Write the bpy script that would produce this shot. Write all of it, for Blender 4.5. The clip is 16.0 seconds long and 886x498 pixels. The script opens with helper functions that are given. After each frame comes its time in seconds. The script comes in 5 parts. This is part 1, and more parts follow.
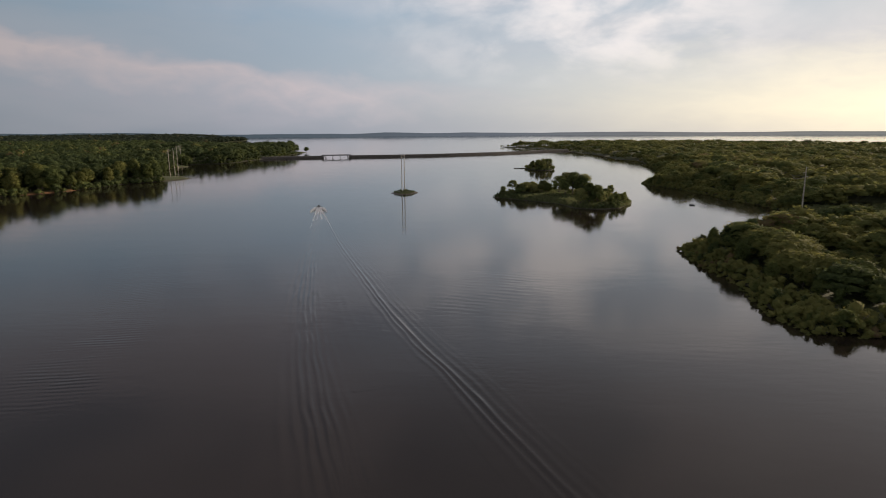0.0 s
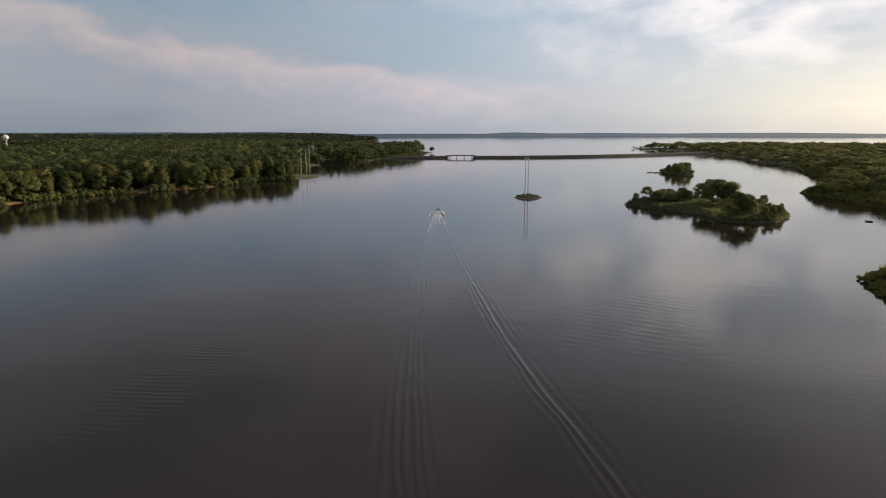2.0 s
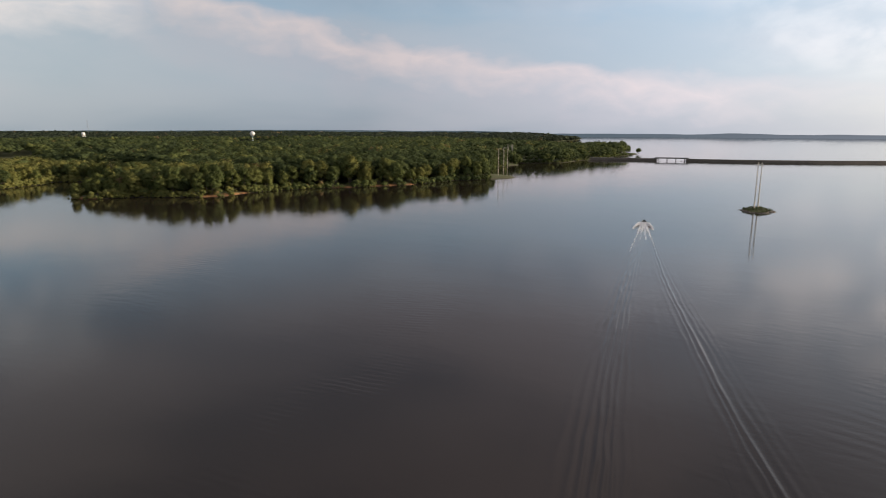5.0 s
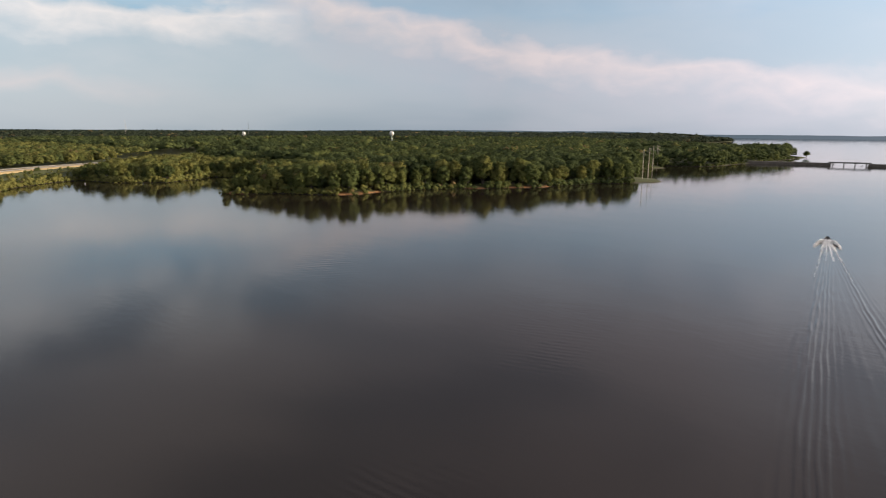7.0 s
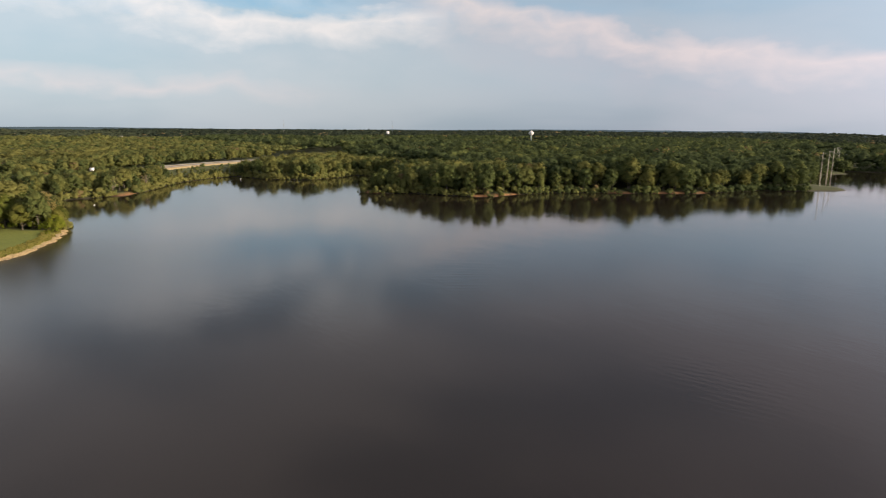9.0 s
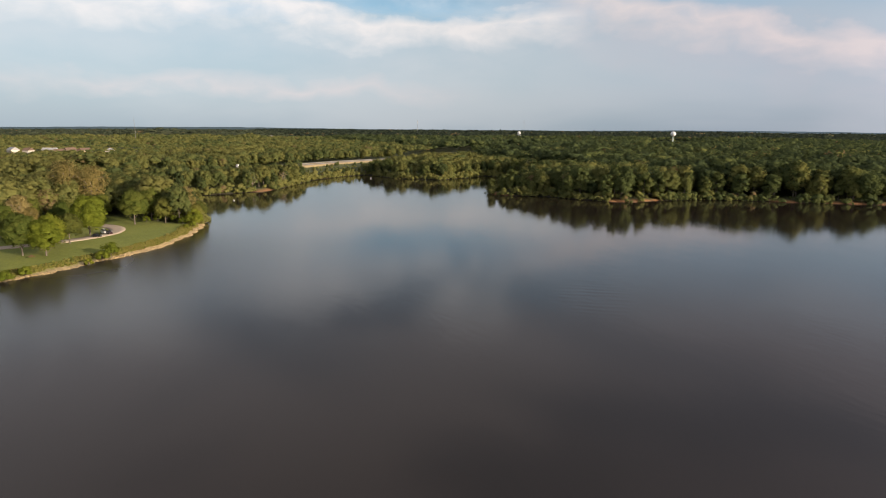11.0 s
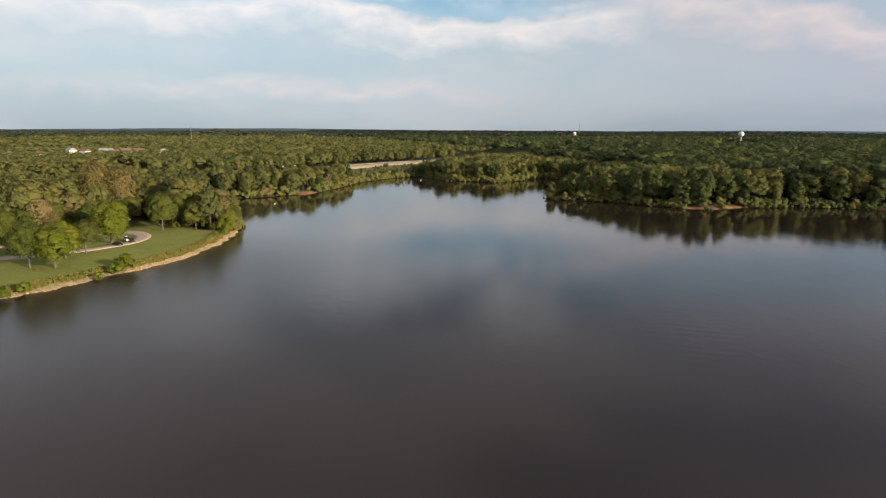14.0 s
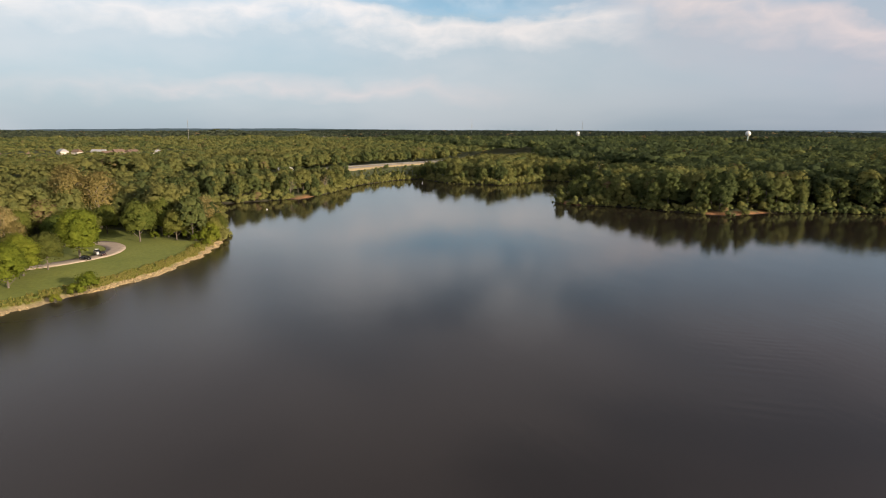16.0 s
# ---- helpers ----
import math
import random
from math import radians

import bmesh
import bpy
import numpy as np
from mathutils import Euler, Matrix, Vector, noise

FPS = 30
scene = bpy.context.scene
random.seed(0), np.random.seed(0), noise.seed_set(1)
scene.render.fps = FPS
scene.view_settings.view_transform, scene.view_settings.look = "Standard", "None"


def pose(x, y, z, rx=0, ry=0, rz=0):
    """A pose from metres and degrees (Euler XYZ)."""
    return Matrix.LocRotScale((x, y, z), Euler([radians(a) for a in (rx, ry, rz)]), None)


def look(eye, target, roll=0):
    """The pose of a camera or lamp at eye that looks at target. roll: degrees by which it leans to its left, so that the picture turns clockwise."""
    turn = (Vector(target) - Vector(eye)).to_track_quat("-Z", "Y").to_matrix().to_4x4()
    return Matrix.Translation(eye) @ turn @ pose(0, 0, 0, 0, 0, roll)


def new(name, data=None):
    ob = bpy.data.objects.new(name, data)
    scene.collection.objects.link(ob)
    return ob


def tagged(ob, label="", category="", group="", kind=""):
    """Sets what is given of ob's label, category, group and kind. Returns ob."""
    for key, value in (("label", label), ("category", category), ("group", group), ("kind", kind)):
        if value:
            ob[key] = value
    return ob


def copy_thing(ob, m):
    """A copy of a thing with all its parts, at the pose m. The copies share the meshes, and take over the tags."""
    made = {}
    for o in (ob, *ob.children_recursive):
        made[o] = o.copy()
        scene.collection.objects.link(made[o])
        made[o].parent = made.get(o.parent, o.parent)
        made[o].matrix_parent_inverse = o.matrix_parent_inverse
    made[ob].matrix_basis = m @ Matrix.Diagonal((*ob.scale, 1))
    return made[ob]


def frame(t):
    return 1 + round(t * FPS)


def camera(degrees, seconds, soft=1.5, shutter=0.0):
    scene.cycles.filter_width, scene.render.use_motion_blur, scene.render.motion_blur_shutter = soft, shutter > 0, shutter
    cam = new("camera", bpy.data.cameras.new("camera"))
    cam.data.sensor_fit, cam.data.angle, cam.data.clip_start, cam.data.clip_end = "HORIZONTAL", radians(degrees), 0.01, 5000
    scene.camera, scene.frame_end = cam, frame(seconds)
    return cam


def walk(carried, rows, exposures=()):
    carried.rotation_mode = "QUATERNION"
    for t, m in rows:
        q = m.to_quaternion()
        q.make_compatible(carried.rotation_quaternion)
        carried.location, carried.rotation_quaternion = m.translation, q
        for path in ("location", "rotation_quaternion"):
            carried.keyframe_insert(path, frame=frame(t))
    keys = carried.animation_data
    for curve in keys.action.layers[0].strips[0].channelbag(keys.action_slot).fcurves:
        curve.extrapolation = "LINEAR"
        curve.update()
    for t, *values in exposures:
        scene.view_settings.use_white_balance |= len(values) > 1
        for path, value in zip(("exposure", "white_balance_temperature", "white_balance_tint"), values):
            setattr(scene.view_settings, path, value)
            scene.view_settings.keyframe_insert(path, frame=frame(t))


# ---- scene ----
cam = camera(72.96, 16.0, soft=1.0, shutter=0.4)
PATH = [
    (0.0, look((-0.00, 0.00, 52.00), (-0.00, 98.04, 32.31), -0.42)),
    (0.5, look((-0.08, 5.04, 52.37), (-4.11, 103.00, 32.67), -0.48)),
    (1.0, look((-0.25, 10.18, 52.67), (-9.60, 107.78, 33.00), -0.43)),
    (1.5, look((-0.59, 15.54, 52.85), (-15.22, 112.49, 33.23), -0.35)),
    (2.0, look((-1.15, 21.12, 52.94), (-21.09, 117.13, 33.34), -0.25)),
    (2.5, look((-1.88, 26.60, 52.99), (-27.03, 121.39, 33.43), -0.16)),
    (3.0, look((-2.80, 31.91, 53.00), (-33.09, 125.19, 33.44), -0.12)),
    (3.5, look((-4.02, 37.15, 52.99), (-39.40, 128.62, 33.46), -0.02)),
    (4.0, look((-5.55, 42.36, 52.99), (-45.88, 131.74, 33.39), 0.06)),
    (6.5, look((-21.25, 66.61, 51.68), (-84.19, 141.79, 32.05), 0.23)),
    (7.0, look((-24.85, 70.79, 51.61), (-91.91, 142.31, 31.94), 0.27)),
    (7.5, look((-28.62, 74.73, 51.58), (-99.54, 142.42, 31.87), 0.29)),
    (8.0, look((-32.57, 78.35, 51.57), (-107.16, 141.95, 31.81), 0.26)),
    (8.5, look((-36.77, 81.69, 51.56), (-114.84, 140.96, 31.74), 0.29)),
    (9.0, look((-41.19, 84.84, 51.53), (-122.60, 139.42, 31.69), 0.31)),
    (9.5, look((-45.72, 87.76, 51.46), (-130.35, 137.19, 31.60), 0.41)),
    (10.0, look((-50.37, 90.51, 51.34), (-138.06, 134.28, 31.46), 0.46)),
    (12.5, look((-76.89, 101.40, 48.57), (-169.66, 133.10, 28.83), 0.25)),
    (13.0, look((-82.72, 103.05, 48.52), (-175.90, 133.51, 28.80), 0.29)),
    (13.5, look((-88.59, 104.76, 48.52), (-182.45, 133.09, 28.82), 0.31)),
    (14.0, look((-94.50, 106.42, 48.55), (-188.43, 134.49, 28.83), 0.24)),
    (14.5, look((-100.40, 108.01, 48.62), (-194.35, 136.01, 28.90), 0.21)),
    (15.0, look((-106.28, 109.51, 48.70), (-200.24, 137.46, 28.99), 0.24)),
    (15.5, look((-112.26, 111.01, 48.81), (-206.23, 138.93, 29.08), 0.20)),
    (16.0, look((-118.26, 112.48, 48.93), (-212.25, 140.32, 29.17), 0.16)),
]
EXPOSURES = [(0.0, -0.72), (1.5, -0.59), (3.0, -0.40), (4.2, -0.28), (5.6, -0.14), (7.0, -0.05), (9.0, 0.0), (16.0, 0.0)]
walk(cam, PATH, EXPOSURES)

# ---- sky and sun ----
SUN_AZ, SUN_EL = radians(51), radians(14)          # clockwise from +y, above the horizon
world = bpy.data.worlds.new("evening_sky")
scene.world = world
world.use_nodes = True


def nd(tree, kind, **kw):
    n = tree.nodes.new(kind)
    for k, v in kw.items():
        if k.startswith("i_"):
            key = k[2:]
            n.inputs[int(key) if key.isdigit() else key].default_value = v
        else:
            setattr(n, k, v)
    return n


def wire(tree, *pairs):
    for a, b in pairs:
        tree.links.new(a, b)


def ramp(tree, fac, stops, smooth=False):
    n = tree.nodes.new("ShaderNodeValToRGB")
    e = n.color_ramp.elements
    while len(e) < len(stops):
        e.new(0.5)
    for el, (p, c) in zip(e, stops):
        el.position, el.color = p, (*c, 1) if len(c) == 3 else c
    n.color_ramp.interpolation = "EASE" if smooth else "LINEAR"
    tree.links.new(fac, n.inputs[0])
    return n.outputs[0]


def calc(tree, op, a, b=None, c=None, clamp=False):
    n = tree.nodes.new("ShaderNodeMath")
    n.operation, n.use_clamp = op, clamp
    for i, v in enumerate((a, b, c)):
        if v is None:
            continue
        if isinstance(v, (int, float)):
            n.inputs[i].default_value = v
        else:
            tree.links.new(v, n.inputs[i])
    return n.outputs[0]


def mixc(tree, fac, a, b, mode="MIX"):
    n = tree.nodes.new("ShaderNodeMix")
    n.data_type, n.blend_type = "RGBA", mode
    for s, v in ((0, fac), (6, a), (7, b)):
        if isinstance(v, (int, float)):
            n.inputs[s].default_value = v
        elif isinstance(v, tuple):
            n.inputs[s].default_value = (*v, 1)
        else:
            tree.links.new(v, n.inputs[s])
    return n.outputs[2]


def noise_tex(t, scale, detail=4.0, rough=0.55, vec=None, dist=0.0):
    n = nd(t, "ShaderNodeTexNoise", i_Scale=scale, i_Detail=detail, i_Roughness=rough, i_Distortion=dist)
    if vec is not None:
        wire(t, (vec, n.inputs["Vector"]))
    return n.outputs["Fac"]


def make_sky():
    t = world.node_tree
    t.nodes.clear()
    out, bg = nd(t, "ShaderNodeOutputWorld"), nd(t, "ShaderNodeBackground")
    sky = nd(t, "ShaderNodeTexSky", sky_type="NISHITA", sun_disc=False, sun_elevation=SUN_EL, sun_rotation=SUN_AZ,
             air_density=1.0, dust_density=1.5, ozone_density=1.5)
    co = nd(t, "ShaderNodeTexCoord")
    sep = nd(t, "ShaderNodeSeparateXYZ")
    wire(t, (co.outputs["Generated"], sep.inputs[0]))
    x, y, z = sep.outputs
    deg = 180 / math.pi
    azi = calc(t, "MULTIPLY", calc(t, "ARCTAN2", x, y), deg)
    ele = calc(t, "MULTIPLY", calc(t, "ARCSINE", z), deg)
    # ragged edges for all clouds: noise over the dome, stretched level
    grain = nd(t, "ShaderNodeCombineXYZ")
    wire(t, (calc(t, "MULTIPLY", azi, 0.10), grain.inputs[0]), (calc(t, "MULTIPLY", ele, 0.34), grain.inputs[1]))
    n1 = noise_tex(t, 1.0, 7.0, 0.58, grain.outputs[0], 0.6)
    n2 = noise_tex(t, 0.33, 4.0, 0.5, grain.outputs[0], 0.3)
    n3 = noise_tex(t, 3.2, 5.0, 0.6, grain.outputs[0], 0.8)
    rag = calc(t, "ADD", ele, calc(t, "ADD", calc(t, "MULTIPLY", calc(t, "SUBTRACT", n1, 0.5), 3.6), calc(t, "MULTIPLY", calc(t, "SUBTRACT", n3, 0.5), 2.2)))

    def along(points):
        """A value that follows the azimuth, from rows of (azimuth, value)."""
        u = calc(t, "DIVIDE", calc(t, "ADD", azi, 180.0), 360.0)
        top = 20.0
        r = ramp(t, u, [((p + 180) / 360, (v / top,) * 3) for p, v in points])
        return calc(t, "MULTIPLY", r, top)

    def along_signed(points):
        return calc(t, "SUBTRACT", along([(p, v + 1.0) for p, v in points]), 1.0)

    heap = nd(t, "ShaderNodeCombineXYZ")
    wire(t, (calc(t, "MULTIPLY", azi, 0.13), heap.inputs[0]), (calc(t, "MULTIPLY", ele, 0.24), heap.inputs[1]))
    n4 = noise_tex(t, 1.0, 5.0, 0.50, heap.outputs[0], 0.35)
    n5 = noise_tex(t, 2.4, 5.0, 0.52, heap.outputs[0], 0.3)
    lumpy = calc(t, "ADD", ele, calc(t, "ADD", calc(t, "MULTIPLY", calc(t, "SUBTRACT", n4, 0.5), 4.2), calc(t, "MULTIPLY", calc(t, "SUBTRACT", n5, 0.5), 1.8)))

    def band(points, weight, up, down):
        """A bank of cloud with a firm upper and a soft lower edge."""
        gap = calc(t, "SUBTRACT", lumpy, along(points))
        upper = calc(t, "SUBTRACT", 1.0, calc(t, "DIVIDE", gap, up), clamp=True)
        lower = calc(t, "ADD", 1.0, calc(t, "DIVIDE", gap, down), clamp=True)
        soft = calc(t, "MULTIPLY", calc(t, "MULTIPLY", upper, lower), along(weight))
        body = calc(t, "ADD", calc(t, "MULTIPLY", n5, 1.3), 0.30)
        return calc(t, "MULTIPLY", soft, body, clamp=True)

    low = ramp(t, calc(t, "DIVIDE", ele, 40.0, clamp=True),
               [(0.0, (0.38, 0.445, 0.51)), (0.10, (0.445, 0.53, 0.605)), (0.26, (0.43, 0.545, 0.635)), (1.0, (0.40, 0.42, 0.47))])
    blue = mixc(t, 1.0, sky.outputs[0], (0.10, 0.10, 0.10), "MULTIPLY")
    full = mixc(t, 0.12, low, blue)
    # open blue above the banks, thin veils below
    open_sky = calc(t, "MULTIPLY", along([(-120, 0.3), (-86, 0.8), (-58, 1.0), (-50, 0.5), (-40, 0.2), (40, 0.1)]),
                    calc(t, "DIVIDE", calc(t, "SUBTRACT", rag, 8.8), 1.6, clamp=True), clamp=True)
    shut = calc(t, "SUBTRACT", 1.0, calc(t, "DIVIDE", calc(t, "SUBTRACT", ele, 14.0), 10.0, clamp=True))
    full = mixc(t, calc(t, "MULTIPLY", calc(t, "MULTIPLY", open_sky, shut), 0.9), full, (0.25, 0.47, 0.66))
    veil = ramp(t, n2, [(0.40, (0, 0, 0)), (0.66, (1, 1, 1))], True)
    full = mixc(t, calc(t, "MULTIPLY", veil, 0.32), full, (0.66, 0.64, 0.66))
    high = calc(t, "DIVIDE", calc(t, "SUBTRACT", ele, 10.0), 8.0, clamp=True)
    cover = calc(t, "ADD", calc(t, "ADD", calc(t, "MULTIPLY", noise_tex(t, 0.30, 1.6, 0.5, grain.outputs[0], 0.2), 0.72), 0.14), along_signed([(-180, 0.02), (-112, 0.01), (-100, 0.02), (-76, 0.07), (-54, 0.12), (-42, 0.09), (-30, 0.05), (-14, 0.025), (-2, 0.16), (14, 0.24), (22, 0.08), (30, -0.02), (60, -0.04), (180, 0.02)]))
    dull = ramp(t, cover, [(0.34, (0.54, 0.505, 0.505)), (0.50, (0.40, 0.366, 0.39)), (0.70, (0.17, 0.195, 0.25))], True)
    full = mixc(t, calc(t, "MULTIPLY", calc(t, "MULTIPLY", high, 0.8), calc(t, "MAXIMUM", along([(-180, 1), (-20, 1), (4, 0.35), (70, 0.35), (140, 1), (180, 1)]), calc(t, "DIVIDE", calc(t, "SUBTRACT", ele, 18.0), 8.0, clamp=True))), full, dull)
    # the two banks, the streak under them and the white clouds towards the sun
    crest = [(-75, 16), (-57, 11.6), (-50, 9.8), (-43, 8.6), (-38, 7.1), (-30, 6.0), (-17, 4.7), (-8, 3.5), (6, 2.8)]
    full = mixc(t, calc(t, "MULTIPLY", band(crest, [(-64, 0), (-57, 1.0), (-12, 0.9), (2, 0.3), (14, 0)], 1.4, 6.0), 0.60), full, (0.58, 0.545, 0.585))
    pink = band(crest, [(-62, 0), (-57, 0.9), (-42, 1.0), (-30, 0.9), (-12, 0.65), (0, 0.2), (10, 0)], 1.15, 2.6)
    full = mixc(t, calc(t, "MULTIPLY", pink, 0.70), full, (0.84, 0.725, 0.69))
    crest = [(-125, 9.2), (-101, 9.6), (-85, 10.6), (-73, 8.6), (-64, 9.3), (-56, 9.5)]
    full = mixc(t, calc(t, "MULTIPLY", band(crest, [(-180, 0.5), (-130, 0.8), (-62, 0.9), (-53, 0)], 1.3, 5.5), 0.50), full, (0.66, 0.65, 0.68))
    white = band(crest, [(-130, 0.6), (-98, 0.75), (-82, 1.0), (-59, 1.0), (-55, 0)], 0.95, 2.4)
    full = mixc(t, calc(t, "MULTIPLY", white, 0.82), full, (0.84, 0.78, 0.77))
    streak = band([(-125, 3.2), (-80, 3.6), (-60, 3.0)], [(-120, 0), (-95, 0.6), (-77, 0.7), (-64, 0)], 1.1, 1.3)
    full = mixc(t, calc(t, "MULTIPLY", streak, 0.6), full, (0.76, 0.64, 0.63))
    puffs = ramp(t, calc(t, "ADD", calc(t, "MULTIPLY", n4, 0.78), calc(t, "MULTIPLY", n5, 0.22)), [(0.38, (0, 0, 0)), (0.64, (1, 1, 1))], True)
    window = calc(t, "MULTIPLY", calc(t, "DIVIDE", calc(t, "SUBTRACT", ele, 3.4), 3.5, clamp=True),
                  calc(t, "SUBTRACT", 1.0, calc(t, "DIVIDE", calc(t, "SUBTRACT", ele, 13.0), 8.0, clamp=True)))
    sunny = calc(t, "MULTIPLY", calc(t, "MULTIPLY", puffs, window), along([(-8, 0), (4, 0.6), (12, 1.0), (22, 1.0), (30, 0.25), (36, 0.3), (46, 0.9), (60, 1.0), (110, 0.6), (150, 0)]))
    upper = calc(t, "MULTIPLY", calc(t, "DIVIDE", calc(t, "SUBTRACT", ele, 9.5), 2.5, clamp=True),
                 calc(t, "SUBTRACT", 1.0, calc(t, "DIVIDE", calc(t, "SUBTRACT", ele, 14.0), 7.0, clamp=True)))
    upper = calc(t, "MULTIPLY", calc(t, "MULTIPLY", puffs, upper), along([(-150, 0.3), (-110, 0.6), (-64, 0.7), (-54, 0.1), (-30, 0.15), (-8, 0.3), (6, 0.7), (40, 0.7), (150, 0.3)]))
    full = mixc(t, upper, full, mixc(t, calc(t, "DIVIDE", calc(t, "ADD", azi, 10.0), 30.0, clamp=True), (0.86, 0.84, 0.86), (1.25, 1.16, 1.10)))
    full = mixc(t, calc(t, "MULTIPLY", sunny, 0.8, clamp=True), full, (1.08, 1.03, 0.98))
    # light of the low sun in the haze
    sd = Vector((math.sin(SUN_AZ) * math.cos(SUN_EL), math.cos(SUN_AZ) * math.cos(SUN_EL), math.sin(SUN_EL)))
    dot = nd(t, "ShaderNodeVectorMath", operation="DOT_PRODUCT")
    dot.inputs[1].default_value = sd
    wire(t, (co.outputs["Generated"], dot.inputs[0]))
    near = calc(t, "MAXIMUM", dot.outputs["Value"], 0.0)
    glow = calc(t, "POWER", near, 3.6)
    full = mixc(t, calc(t, "MULTIPLY", glow, 0.34, clamp=True), full, (1.15, 1.12, 1.06))
    level = calc(t, "SUBTRACT", 1.0, calc(t, "DIVIDE", calc(t, "ABSOLUTE", calc(t, "SUBTRACT", rag, 1.5)), 6.0), clamp=True)
    full = mixc(t, calc(t, "MULTIPLY", calc(t, "POWER", near, 7.0), calc(t, "MULTIPLY", level, 0.95), clamp=True), full, (1.72, 1.54, 1.02))
    # the eastern half is bluer, the far side of the sky greyer
    around = calc(t, "DIVIDE", calc(t, "ADD", azi, 180.0), 360.0)
    cast = ramp(t, around, [((a + 180) / 360, c) for a, c in ((-100, (0.985, 1.0, 0.988)), (-62, (0.985, 1.0, 0.992)), (-42, (0.985, 0.992, 1.028)),
                                                             (-16, (1.0, 0.986, 1.030)), (10, (1.022, 0.986, 1.002)))])
    full = mixc(t, 1.0, full, cast, "MULTIPLY")
    gain = along([(-180, 1.2), (-100, 1.23), (-85, 1.2), (-68, 1.08), (-52, 1.0), (-38, 0.97), (-24, 1.12), (-9, 1.36), (9, 1.50), (30, 1.40), (60, 1.3), (120, 1.2), (180, 1.2)])
    rest = calc(t, "SUBTRACT", 1.0, calc(t, "MULTIPLY", calc(t, "DIVIDE", calc(t, "SUBTRACT", ele, 16.0), 16.0, clamp=True), 0.75))
    gain = calc(t, "ADD", 1.0, calc(t, "MULTIPLY", calc(t, "SUBTRACT", gain, 1.0), rest))
    full = mixc(t, 1.0, full, gain, "MULTIPLY")
    wire(t, (full, bg.inputs[0]), (bg.outputs[0], out.inputs[0]))


make_sky()
lamp = bpy.data.lights.new("sun", "SUN")
lamp.energy, lamp.angle, lamp.color = 6.5, radians(2.0), (1.0, 0.80, 0.59)
sun = new("sun", lamp)
sun.matrix_world = look((0, 0, 300), (-300 * math.sin(SUN_AZ), -300 * math.cos(SUN_AZ), 300 - 300 * math.tan(SUN_EL)))

# ---- materials ----


def material(name):
    m = bpy.data.materials.new(name)
    m.use_nodes = True
    t = m.node_tree
    t.nodes.clear()
    o, b = nd(t, "ShaderNodeOutputMaterial"), nd(t, "ShaderNodeBsdfPrincipled")
    wire(t, (b.outputs[0], o.inputs[0]))
    return m, t, b


def bump(t, b, height, strength, distance):
    n = nd(t, "ShaderNodeBump", i_Strength=strength, i_Distance=distance)
    wire(t, (height, n.inputs["Height"]), (n.outputs[0], b.inputs["Normal"]))
    return n


def plain(name, lo, hi, rough=0.8, scale=2.0, metal=0.0, relief=0.3):
    """A mottled surface between two colours."""
    m, t, b = material(name)
    co = nd(t, "ShaderNodeTexCoord").outputs["Object"]
    a, f = noise_tex(t, scale, 5, 0.6, co), noise_tex(t, scale * 9, 3, 0.6, co)
    k = calc(t, "ADD", calc(t, "MULTIPLY", a, 0.65), calc(t, "MULTIPLY", f, 0.35))
    wire(t, (ramp(t, k, [(0.32, lo), (0.68, hi)]), b.inputs["Base Color"]))
    b.inputs["Roughness"].default_value, b.inputs["Metallic"].default_value = rough, metal
    bump(t, b, f, relief, 0.03)
    return m


TAN = (0.25, 0.185, 0.095)


